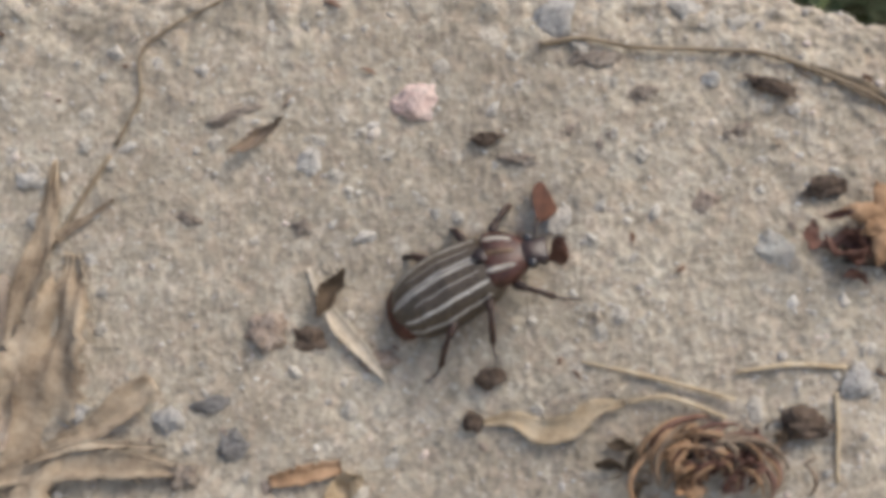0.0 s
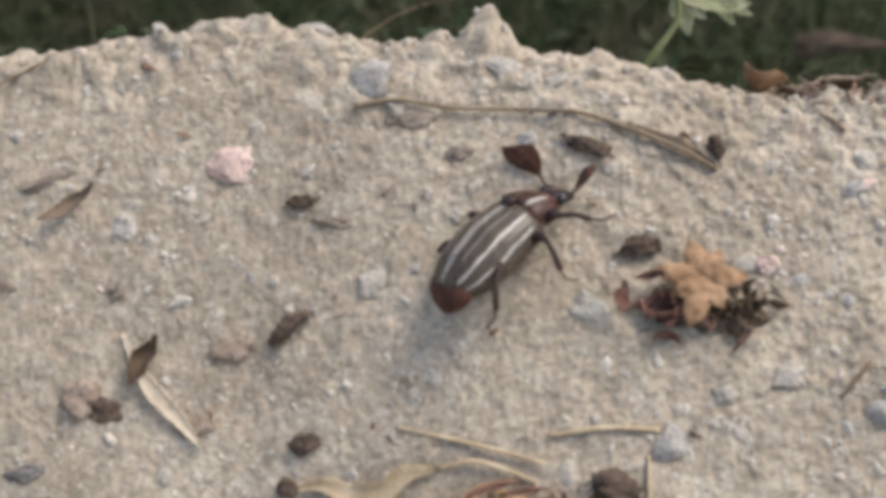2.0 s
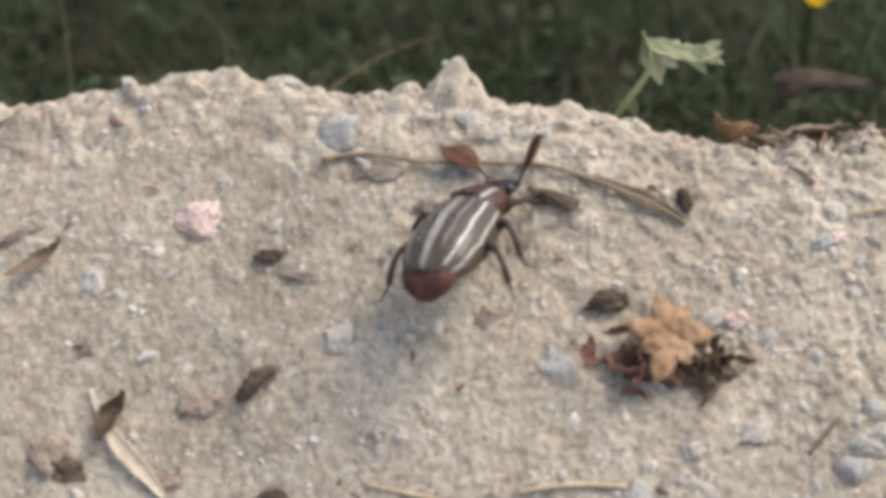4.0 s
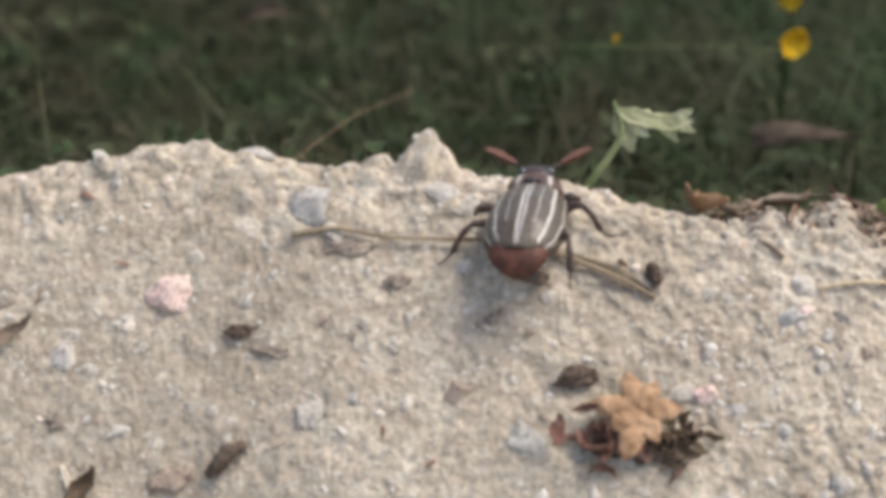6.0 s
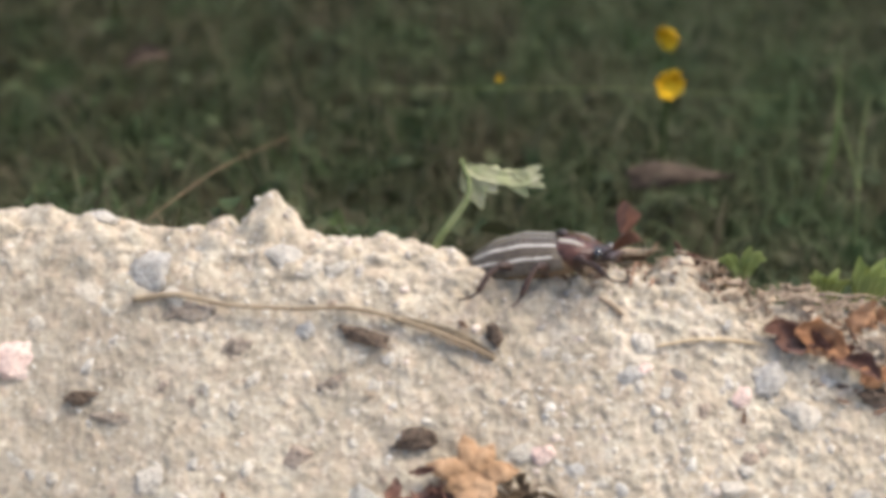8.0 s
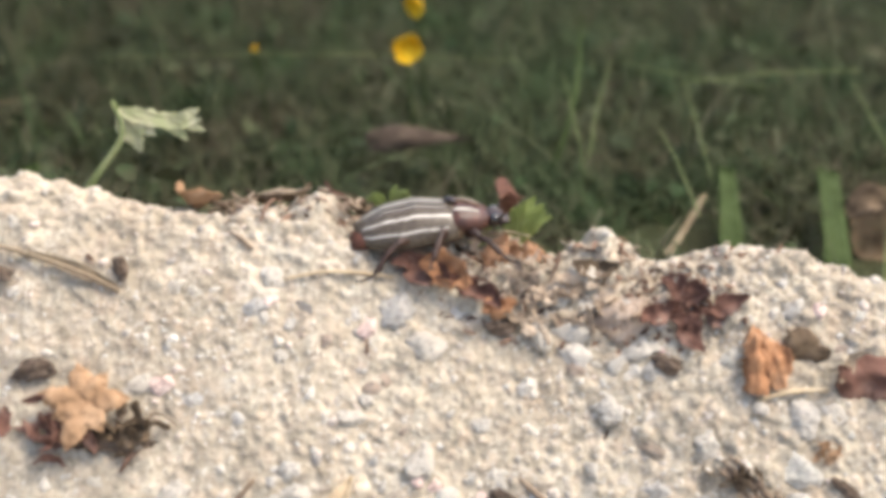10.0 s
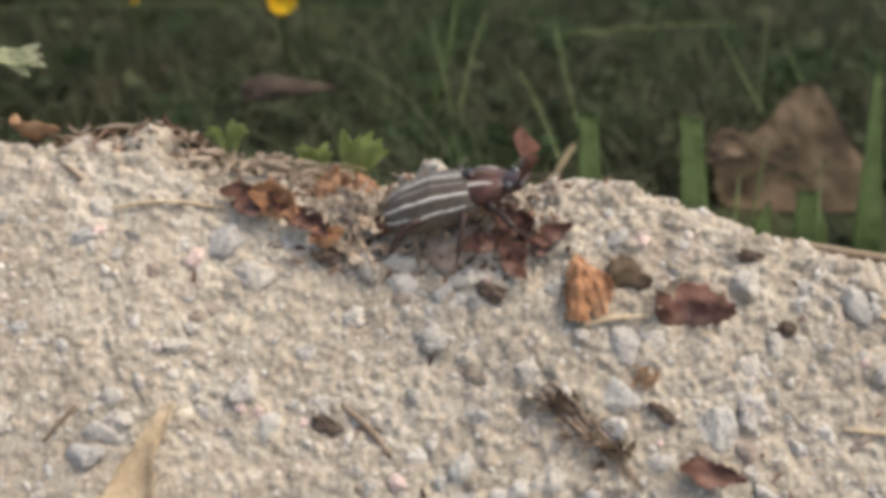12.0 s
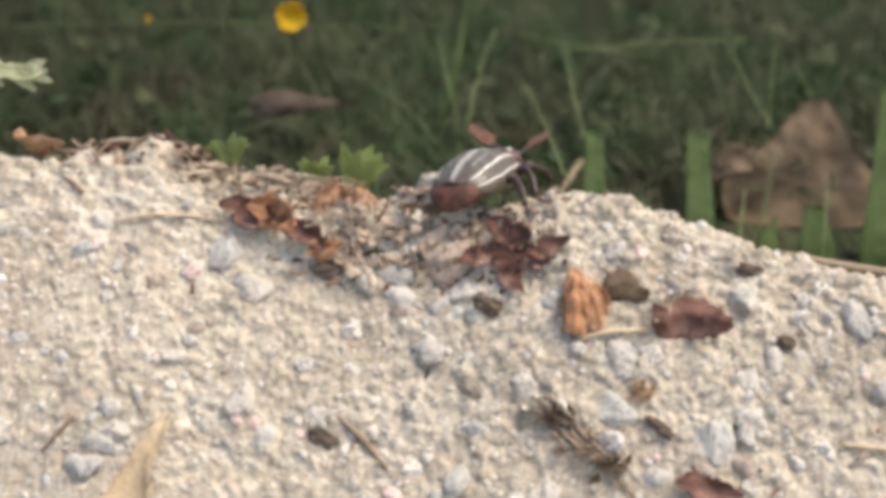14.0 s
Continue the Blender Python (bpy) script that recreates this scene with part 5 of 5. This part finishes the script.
def broad_leaf():
    """A large dry leaf with a peaked outline, folded along its midrib and cupped at one side."""
    rim = along([(-18.6, 3.3, 0), (-17.2, -9.5, 0), (-8.5, -12.6, 0), (11.8, -13.6, 0), (20.4, -11.4, 0), (17.8, -1.0, 0), (11.2, 9.6, 0), (6.0, 16.9, 0), (0.1, 14.9, 0), (-4.7, 9.2, 0), (-10.4, 4.6, 0), (-14.6, 5.6, 0), (-18.6, 3.3, 0)], 73)[:-1]
    heart, rings = Vector((2.0, 0.5, 0)), 12
    bm = bmesh.new()

    def lift(p, f):
        fold = p.y * 0.55 + 2.5 - p.x * 0.30
        bend = -2.6 * math.exp(-(fold / 3.2) ** 2) + 1.6 * math.exp(-((p.x + 13) / 4) ** 2) * max(0, p.y + 2) * 0.3
        return bend + 0.9 * noise.noise(p * 0.16) + 0.35 * noise.noise(p * 0.5) + f ** 6 * 1.2 * noise.noise(p * 0.3 + Vector((4, 2, 1)))

    sides = []
    for thick in (0.12, -0.12):
        grid = []
        for k in range(rings + 1):
            f = k / rings
            ring = []
            for q in rim:
                p = heart + (q - heart) * f * (1 + (0.03 * noise.noise(q * 0.9) if k == rings else 0))
                ring.append(bm.verts.new((p.x, p.y, lift(p, f) + thick)) if k or not ring else ring[0])
            grid.append(ring)
        sides.append(grid)
        for a, b in zip(grid, grid[1:]):
            for j in range(len(rim)):
                i = (j + 1) % len(rim)
                ring = (a[j], a[i], b[i], b[j]) if a[j] is not a[i] else (a[j], b[i], b[j])
                bm.faces.new(ring if thick < 0 else ring[::-1])
    for j in range(len(rim)):
        i = (j + 1) % len(rim)
        bm.faces.new((sides[0][-1][j], sides[0][-1][i], sides[1][-1][i], sides[1][-1][j]))
    leaf = tagged(new("large_dry_leaf"), "large brown dry leaf with a folded peak leaning in the grass", "leaf")
    leaf.matrix_basis = pose(0.2503, 0.2370, 0.0116, 58.5, 0, -2.5)
    part("leaf_blade", bm, OLIVE, leaf)
    rib = [Vector((-16.0 + 33 * k / 9, 4.3 - 8.0 * k / 9 - 3.5 * math.sin(k / 9 * math.pi), 0)) for k in range(10)]
    part("midrib", tube_bm([(p.x, p.y, lift(p, 0.5) + 0.1) for p in rib], [0.35, 0.3, 0.15], 6, 30), OLIVE, leaf)
    for k, (a, b) in enumerate((((-8, 0.6), (-5, 8.0)), ((-2, -1.6), (4.5, 14.5)), ((4, -2.4), (12, 6.5)), ((-6, -1), (-9, -11)), ((2, -3), (4, -11.5)), ((9, -3.4), (14, -9)))):
        line = [Vector((a[0] + (b[0] - a[0]) * t, a[1] + (b[1] - a[1]) * t, 0)) for t in (0, 0.33, 0.67, 1.0)]
        part("vein", tube_bm([(p.x, p.y, lift(p, 0.5) + 0.08) for p in line], [0.18, 0.1], 5, 16), OLIVE, leaf)


broad_leaf()
free([(228.0, 231.0, 14.0), (232.0, 232.0, 17.0), (237.0, 235.0, 15.0)], [1.2, 3.6, 2.0], BROWN, "dry_leaf", "curled brown leaf tip beside a larger leaf", "leaf", cup=0.6, seed=5, wave=0.8, up=(0, -0.75, 0.65))
flake(218.0, 208.0, 8.0, 4.0, BROWN, "reddish brown leaf scrap in the grass", 60, 6.0, 60, 0)
free([(14.0, 331.0, 43.0), (24.0, 331.0, 46.5), (35.0, 332.0, 46.0), (47.0, 332.0, 44.0)], [0.6, 2.8, 2.4, 0.5], DUSK, "dry_leaf", "brown leaf lying on the grass", "leaf", cup=0.4, seed=8, wave=0.8, up=(0, -0.7, 0.7))
free([(-5.0, 301.0, 36.0), (1.0, 301.0, 39.0), (7.0, 301.0, 38.0)], [0.6, 2.4, 0.4], DUSK, "dry_leaf", "dark purple-brown leaf in the grass", "leaf", cup=0.4, seed=9, wave=0.6, up=(0, -0.7, 0.7))

# broad blades and pale stalks
for pts, w, label in (
    ([(198.0, 216.0, 2.0), (198.8, 219.0, 12.0), (201.4, 238.0, 23.5)], [2.6, 2.9, 1.9], "broad green grass blade with a cut tip"),
    ([(220.8, 212.0, 1.0), (221.8, 217.0, 10.0), (226.0, 241.0, 20.0)], [2.8, 3.3, 2.7], "broad green grass blade with a cut tip"),
    ([(246.0, 206.0, 0.0), (246.0, 210.0, 6.0), (247.4, 218.0, 12.5)], [2.6, 4.2, 2.2], "wide green leaf blade at the bank's foot"),
    ([(258.6, 208.0, 0.0), (261.0, 216.0, 9.0), (272.0, 248.0, 29.0)], [3.4, 3.2, 0.8], "tall green grass blade"),
    ([(233.0, 207.0, 0.0), (236.0, 212.0, 6.0), (240.0, 220.0, 9.0)], [2.4, 2.6, 0.4], "short green leaf at the bank's foot"),
    ([(56.0, 214.0, 18.0), (52.0, 222.0, 28.0), (50.0, 230.0, 34.0)], [1.6, 2.6, 1.8], "broad dull green grass blade"),
    ([(166.0, 262.0, 12.0), (172.0, 272.0, 26.0), (176.0, 290.0, 40.0)], [0.7, 0.7, 0.2], "tall green grass blade"),
):
    free(pts, w, BLADE, "grass_plant", label, "grass", cup=0.25, up=(0, -1, 0.2), seed=len(label))
wand([(187.0, 233.0, 0.0), (194.8, 242.0, 5.0), (201.0, 250.5, 9.2)], [0.7, 0.6, 0.42], STRAW, "grass_stalk", "pale dry grass stalk behind the ridge", "grass stalk")
wand([(186.0, 244.0, 32.0), (189.6, 237.0, 26.0), (193.6, 227.0, 17.0)], [0.12, 0.3, 0.35], STALKS, "grass_stalk", "pale pointed grass stalk", "grass stalk")
wand([(197.6, 266.4, 32.6), (199.0, 257.0, 25.0), (201.0, 246.0, 16.0)], [0.15, 0.3, 0.35], STALKS, "grass_stalk", "pale green grass stalk", "grass stalk")
wand([(182.2, 281.0, 32.2), (177.0, 268.0, 25.0), (173.4, 256.0, 17.0)], [0.15, 0.25, 0.3], STALKS, "grass_stalk", "thin pale green grass stalk", "grass stalk")
wand([(185.0, 285.0, 29.8), (202.0, 278.0, 28.2), (221.0, 276.0, 25.6)], [0.15, 0.25, 0.2], STALKS, "grass_stalk", "long bent pale grass stalk", "grass stalk")
wand([(53.0, 288.0, 33.8), (82.0, 285.5, 34.6), (111.5, 283.1, 35.0), (136.0, 280.0, 34.8), (159.0, 277.3, 34.0)], [0.1, 0.17, 0.17, 0.1], STALKS, "grass_stalk", "long thin pale straw lying across the grass", "grass stalk")
wand([(12.0, 212.0, 41.0), (26.0, 238.0, 40.0), (39.0, 262.0, 34.6)], [0.20, 0.18, 0.12], OLIVE, "grass_stalk", "thin olive stalk leaning behind the ridge", "grass stalk")
wand([(239.0, 266.0, 31.0), (242.0, 254.0, 24.0), (246.0, 241.0, 17.0)], [0.15, 0.28, 0.35], STALKS, "grass_stalk", "thin pale green grass stalk", "grass stalk")
wand([(242.7, 234.0, 17.6), (239.8, 227.0, 11.6), (237.6, 222.0, 4.6), (236.6, 219.0, -3.0)], [0.1, 0.25, 0.35, 0.4], STALKS, "grass_stalk", "pale green grass stalk before a large leaf", "grass stalk")
wand([(252.8, 274.0, 33.7), (250.8, 267.0, 25.6), (249.5, 262.0, 16.6), (249.0, 260.0, 6.0)], [0.1, 0.25, 0.3, 0.35], STALKS, "grass_stalk", "thin upright green grass stalk", "grass stalk")
wand([(258.0, 274.0, 24.0), (258.4, 267.0, 22.1), (259.5, 262.0, 19.5), (262.0, 258.0, 12.0)], [0.1, 0.25, 0.3, 0.35], STALKS, "grass_stalk", "thin bent green grass stalk", "grass stalk")
wand([(231.3, 217.0, 18.0), (229.0, 210.0, 15.5), (227.4, 205.0, 11.9), (226.6, 203.0, 4.0)], [0.1, 0.3, 0.35, 0.4], STALKS, "grass_stalk", "short pale green grass stalk beside a large leaf", "grass stalk")
wand([(249.0, 217.0, 20.5), (246.8, 210.0, 16.2), (245.4, 205.0, 10.8), (245.0, 203.0, 4.0)], [0.1, 0.3, 0.35, 0.4], STALKS, "grass_stalk", "short pale green grass stalk before a large leaf", "grass stalk")
wand([(166.9, 262.0, 37.9), (168.5, 255.0, 30.7), (170.2, 250.0, 22.7), (171.0, 247.0, 10.0)], [0.1, 0.25, 0.3, 0.35], STALKS, "grass_stalk", "thin leaning green grass stalk", "grass stalk")
wand([(199.0, 277.0, 26.7), (224.0, 282.0, 26.6), (249.0, 285.0, 25.2)], [0.2, 0.3, 0.2], STALKS, "grass_stalk", "thin straw lying across the grass", "grass stalk")

# orange leaves standing on the ridge
for pts, w, label in (
    ([(142.6, 178.6, 35.6), (143.8, 179.8, 38.6), (145.6, 181.2, 42.4)], [1.8, 2.7, 0.4], "orange dry leaf standing upright on the ridge"),
    ([(147.0, 178.6, 35.2), (147.2, 179.6, 38.0), (146.8, 180.8, 41.2)], [1.5, 1.9, 0.3], "small orange dry leaf folded on the ridge"),
    ([(150.6, 178.0, 34.8), (150.2, 179.4, 38.0), (149.0, 180.8, 41.0)], [3.0, 2.6, 0.5], "broad orange dry leaf leaning on the ridge"),
    ([(154.2, 177.6, 34.4), (153.0, 178.6, 36.8), (151.4, 179.8, 38.8)], [1.6, 1.8, 0.4], "orange leaf tip lying on the ridge"),
):
    free(pts, w, PEACH, "dry_leaf", label, "leaf", cup=-0.45, seed=len(label), wave=1.0, ragged=0.4, up=(0, -1, 0.5), across=10, count=18, ribs=0.2)

# fresh sprouts behind the orange leaves
for x, y, size, label in ((147.5, 190.5, 1.0, "bright green young sprout behind orange leaves"), (141.0, 190.8, 0.7, "tiny bright green sprout on the ridge"), (125.5, 192.5, 0.55, "small bright green sprout behind the ridge")):
    rng = random.Random(int(x))
    sprout = tagged(new("sprout"), label, "sprout", "sprouts on the ridge")
    sprout.matrix_basis = pose(x * MM, y * MM, (35.5 + (x < 130) * 6) * MM)
    for k in range(7):
        a = rng.uniform(-1.2, 1.2)
        d = Vector((math.sin(a), rng.uniform(-0.2, 0.5), math.cos(a))) * 8.5 * size
        part("leaf", ribbon_bm([(0, 0, -4), d * 0.5 + Vector((0, 0.4, 0.3)), d], [0.4, 1.6 * size, 0.2], cup=0.3, seed=k, up=(0, -1, 0.3)), GREEN, sprout)


# ---- loose grains of the sand ----
def grains(name, count, seed, low, high, level, x0, x1, label):
    rng = np.random.RandomState(seed)
    src = bmesh.new()
    bmesh.ops.create_icosphere(src, subdivisions=level, radius=1.0)
    shape = np.array([v.co[:] for v in src.verts])
    tris = np.array([[v.index for v in f.verts] for f in src.faces])
    src.free()
    x = rng.uniform(x0, x1, count)
    y = np.interp(x, RIDGE_X, RIDGE_Y) - 5 + rng.uniform(-72, 6, count)
    keep = rng.uniform(0, 1, count) < np.interp(x, [-80, 40, 120, 260], [0.3, 0.45, 1.0, 1.0]) * np.clip(0.55 + 0.8 * lattice(x, y, 8.0), 0.08, 1)
    x, y = x[keep], y[keep]
    n = len(x)
    z = height(x, y)
    r = low * (high / low) ** (rng.uniform(0, 1, n) ** 2.6)
    size = r[:, None] * rng.uniform(0.65, 1.25, (n, 3))
    q = rng.normal(0, 1, (n, 4))
    q /= np.linalg.norm(q, axis=1)[:, None]
    a, b, c, d = q.T
    rot = np.stack([1 - 2 * (c * c + d * d), 2 * (b * c - a * d), 2 * (b * d + a * c), 2 * (b * c + a * d), 1 - 2 * (b * b + d * d), 2 * (c * d - a * b),
                    2 * (b * d - a * c), 2 * (c * d + a * b), 1 - 2 * (b * b + c * c)], -1).reshape(n, 3, 3)
    pts = shape[None] * (1 + rng.normal(0, 0.07, (n, len(shape), 1)))
    for _ in range(7):
        side = rng.normal(0, 1, (n, 3))
        side /= np.linalg.norm(side, axis=1)[:, None]
        over = np.einsum("nki,ni->nk", pts, side) - rng.uniform(0.5, 0.85, n)[:, None]
        pts = pts - side[:, None, :] * np.maximum(over, 0)[:, :, None] * 0.95
    pts = pts * size[:, None, :]
    pts = np.einsum("nij,nkj->nki", rot, pts) + np.stack([x, y + r * 0.25, z - r * 0.5], -1)[:, None, :]
    faces = (tris[None] + (np.arange(n) * len(shape))[:, None, None]).reshape(-1, 3)
    mesh = bpy.data.meshes.new(name)
    verts = pts.reshape(-1, 3) * MM
    mesh.vertices.add(len(verts))
    mesh.vertices.foreach_set("co", verts.ravel())
    mesh.loops.add(faces.size)
    mesh.loops.foreach_set("vertex_index", faces.ravel())
    mesh.polygons.add(len(faces))
    mesh.polygons.foreach_set("loop_start", np.arange(len(faces)) * 3)
    mesh.polygons.foreach_set("use_smooth", np.ones(len(faces), bool))
    mesh.update(calc_edges=True)
    mesh.materials.append(GRAINS)
    return tagged(new(name, mesh), label, "gravel", kind="stuff")


grains("sand_grains", 70000, 31, 0.17, 0.75, 1, -78, 262, "coarse loose sand grains of many colours")
grains("gravel", 3600, 32, 0.6, 1.6, 2, -78, 262, "small mixed gravel bits lying in the sand")


def scraps(name, count, seed, x0, x1, low, high, long, wide, label):
    """Short flat scraps and fibres lying on the sand, from low to high millimetres behind the top."""
    rng = np.random.RandomState(seed)
    x = rng.uniform(x0, x1, count)
    y = np.interp(x, RIDGE_X, RIDGE_Y) - 5 + rng.uniform(low, high, count)
    keep = rng.uniform(0, 1, count) < np.clip(0.5 + 0.9 * lattice(x, y, 6.0), 0.05, 1)
    x, y = x[keep], y[keep]
    n = len(x)
    base = np.stack([x, y, height(x, y) + 0.35], -1)
    up = np.stack([bare(x - 1, y) - bare(x + 1, y), bare(x, y - 1) - bare(x, y + 1), 2 + 0 * x], -1) + rng.normal(0, 0.9, (n, 3))
    up /= np.linalg.norm(up, axis=1)[:, None]
    side = np.cross(up, rng.normal(0, 1, (n, 3)))
    side /= np.linalg.norm(side, axis=1)[:, None]
    ahead = np.cross(up, side)
    length = long * rng.lognormal(0, 0.45, n)[:, None]
    width = wide * rng.uniform(0.3, 1.2, n)[:, None]
    bend = up * length * rng.uniform(-0.25, 0.3, n)[:, None]
    rows = []
    for f, w, lift in ((-0.5, 0.4, 0.0), (-0.15, 1.0, 0.7), (0.2, 0.8, 0.8), (0.5, 0.15, 0.0)):
        c = base + ahead * length * f + bend * lift
        for a, b in ((-1, -1), (1, -1), (1, 1), (-1, 1)):
            rows.append(c + side * width * w * a / 2 + up * 0.12 * b)
    verts = np.stack(rows, 1).reshape(-1, 3) * MM
    quads = [(3, 2, 1, 0), (12, 13, 14, 15)]
    for k in range(3):
        quads += [(4 * k + e, 4 * k + (e + 1) % 4, 4 * k + 4 + (e + 1) % 4, 4 * k + 4 + e) for e in range(4)]
    faces = (np.array(quads)[None] + (np.arange(n) * 16)[:, None, None]).reshape(-1, 4)
    mesh = bpy.data.meshes.new(name)
    mesh.from_pydata(verts.tolist(), [], faces.tolist())
    mesh.materials.append(SCRAPS)
    return tagged(new(name, mesh), label, "leaf litter", kind="stuff")


scraps("litter_scraps", 760, 41, 126, 186, -13, 3, 1.7, 0.9, "small brown and tan leaf scraps among rubble")
scraps("litter_scraps", 420, 42, 92, 130, -2, 10, 2.2, 0.7, "dry brown fibres and scraps behind the ridge")
scraps("litter_scraps", 260, 43, -78, 262, -72, 2, 2.4, 0.8, "tiny dark plant scraps scattered on the sand")


# ---- what moves ----
BEETLE_ROWS = [
    (0, 0.0067, 0.1572, 0.0137, 30.1, 20.6, -69.1),
    (0.5, 0.0207, 0.1585, 0.0194, 38.5, 31.6, -72.9),
    (1, 0.0288, 0.1605, 0.0225, 27.7, 20.2, -77.9),
    (1.5, 0.0380, 0.1604, 0.0255, 40.5, 14.1, -77.0),
    (2, 0.0435, 0.1625, 0.0285, 21.7, -12.0, -54.5),
    (2.5, 0.0361, 0.1630, 0.0266, 43.7, -13.2, -24.7),
    (3, 0.0352, 0.1641, 0.0303, 22.1, -10.3, -18.7),
    (3.2, 0.0380, 0.1627, 0.0323, 10.1, -14.6, -24.3),
    (3.8, 0.0414, 0.1657, 0.0362, 6.5, -14.0, -28.0),
    (4.7, 0.0475, 0.1710, 0.0415, 2.5, -13.0, -33.0),
    (5.5, 0.0534, 0.1773, 0.0449, 1.9, -7.6, -36.0),
    (6, 0.0585, 0.1825, 0.0447, -2.3, -3.9, -14.0),
    (6.5, 0.0626, 0.1854, 0.0455, -11.8, 1.8, -21.7),
    (7, 0.0690, 0.1852, 0.0461, -15.9, -6.6, -27.7),
    (7.3, 0.0734, 0.1846, 0.0463, -10.1, -18.5, -36.9),
    (7.5, 0.0756, 0.1862, 0.0464, -0.4, -27.2, -49.5),
    (7.7, 0.0797, 0.1888, 0.0453, -11.1, -24.4, -48.8),
    (8, 0.0882, 0.1875, 0.0437, 15.0, -19.4, -111.4),
    (8.5, 0.0995, 0.1878, 0.0434, 18.0, -18.0, -114.0),
    (9, 0.1130, 0.1832, 0.0439, 0.2, -17.8, -107.7),
    (9.8, 0.1280, 0.1842, 0.0394, 1.2, -11.0, -91.0),
    (10.7, 0.1448, 0.1812, 0.0362, 3.1, -4.6, -74.0),
    (11.5, 0.1596, 0.1737, 0.0363, 4.7, 1.0, -58.8),
    (12, 0.1658, 0.1735, 0.0347, 15.9, 2.1, -97.9),
    (12.2, 0.1668, 0.1723, 0.0348, -27.9, -5.2, -59.1),
    (12.5, 0.1677, 0.1722, 0.0339, -44.5, 2.0, -44.4),
    (12.8, 0.1712, 0.1755, 0.0354, -16.9, -17.7, -28.1),
    (13, 0.1704, 0.1764, 0.0362, -12.4, -19.1, -21.4),
    (13.5, 0.1680, 0.1842, 0.0336, -0.5, 7.4, -8.2),
    (14, 0.1721, 0.1835, 0.0360, -12.8, -11.6, -27.6),
]

# seconds; the head's nod and turn; tilt and turn of each antenna, in degrees
HEAD_ROWS = [
    (0, -2, -13, -33, 25, 47, 19),
    (0.5, -10, -8, 41, 6, 24, 25),
    (1, 9, -16, -31, 50, 34, 23),
    (1.5, -5, 1, -33, 50, 28, -3),
    (2, -13, -5, 59, 21, 34, -31),
    (2.5, -16, 6, 1, 16, 28, -22),
    (3, -5, -14, 33, 50, 60, -29),
    (3.2, 4, -18, 44, 46, 57, -50),
    (5.5, -5, -13, -1, 38, -10, 42),
    (6, 11, 5, -22, 11, -23, 3),
    (6.5, 1, 5, -5, 10, -4, 16),
    (7, -2, 7, 1, 12, -7, 19),
    (7.3, -10, -9, 17, 27, 4, 43),
    (7.5, -4, -1, 23, 3, -0, 45),
    (7.7, -7, -13, 22, 9, 13, 38),
    (8, 0, -17, 31, 32, 13, -2),
    (8.5, -1, -1, 5, 43, 21, -2),
    (9, 5, -10, -6, 48, 27, -16),
    (11.5, -4, 4, -9, 24, 51, -33),
    (12, 12, -13, -7, 50, 42, 8),
    (12.2, 22, 6, 0, 0, -15, -50),
    (12.5, 22, 20, -0, -0, 17, 50),
    (12.8, 9, 20, 8, 50, -8, 32),
    (13, 4, 20, 4, 44, -3, 30),
    (13.5, -4, 0, -18, 14, 3, -9),
    (14, 2, 8, 13, 9, -9, 27),
]


def motions():
    walk(beetle, [(t, pose(x, y, z, rx, ry, rz)) for t, x, y, z, rx, ry, rz in BEETLE_ROWS])
    for number, side, leg, coxa in legs:
        phase = math.pi * ((number + (side > 0)) % 2)
        spot = Vector((side * coxa[0], coxa[1], coxa[2])) * SIZE * MM
        rows = []
        for k in range(141):
            t = k / 10
            swing = math.sin(2 * math.pi * 1.3 * t + phase)
            lift = max(0.0, math.cos(2 * math.pi * 1.3 * t + phase))
            rows.append((t, pose(*spot, 0, -side * (lift * 14 - 2), -side * swing * 15)))
        walk(leg, rows)
    # the head and the neck shield nod and turn about the joint with the wing cases, each antenna about its socket
    joint = Vector((0, 6.0, 4.5)) * SIZE * MM
    nods = {row[0]: Matrix.Translation(joint) @ pose(0, 0, 0, row[1], 0, row[2]) @ Matrix.Translation(-joint) for row in HEAD_ROWS}
    for ob in (shield, stripe, head):
        walk(ob, list(nods.items()))
    for side, ob in antennae:
        spot = Vector((side * 2.6, 14.5, 5.6)) * SIZE * MM
        k = 3 if side < 0 else 5
        walk(ob, [(row[0], pose(*(nods[row[0]] @ spot), row[k], 0, row[k + 1])) for row in HEAD_ROWS])
    # the beetle drags the stem's middle down the slope
    left_turn, right_turn = pose(0, 0, 0, 0, 0, -5.0), pose(0, 0, 0, 0, 0, 4.0)
    for ob, m, turned in ((stem_left, left_m, left_turn), (stem_right, right_m, right_turn)):
        walk(ob, [(0.0, m), (3.3, m), (5.5, m), (7.2, m @ turned), (14.0, m @ turned)])


motions()
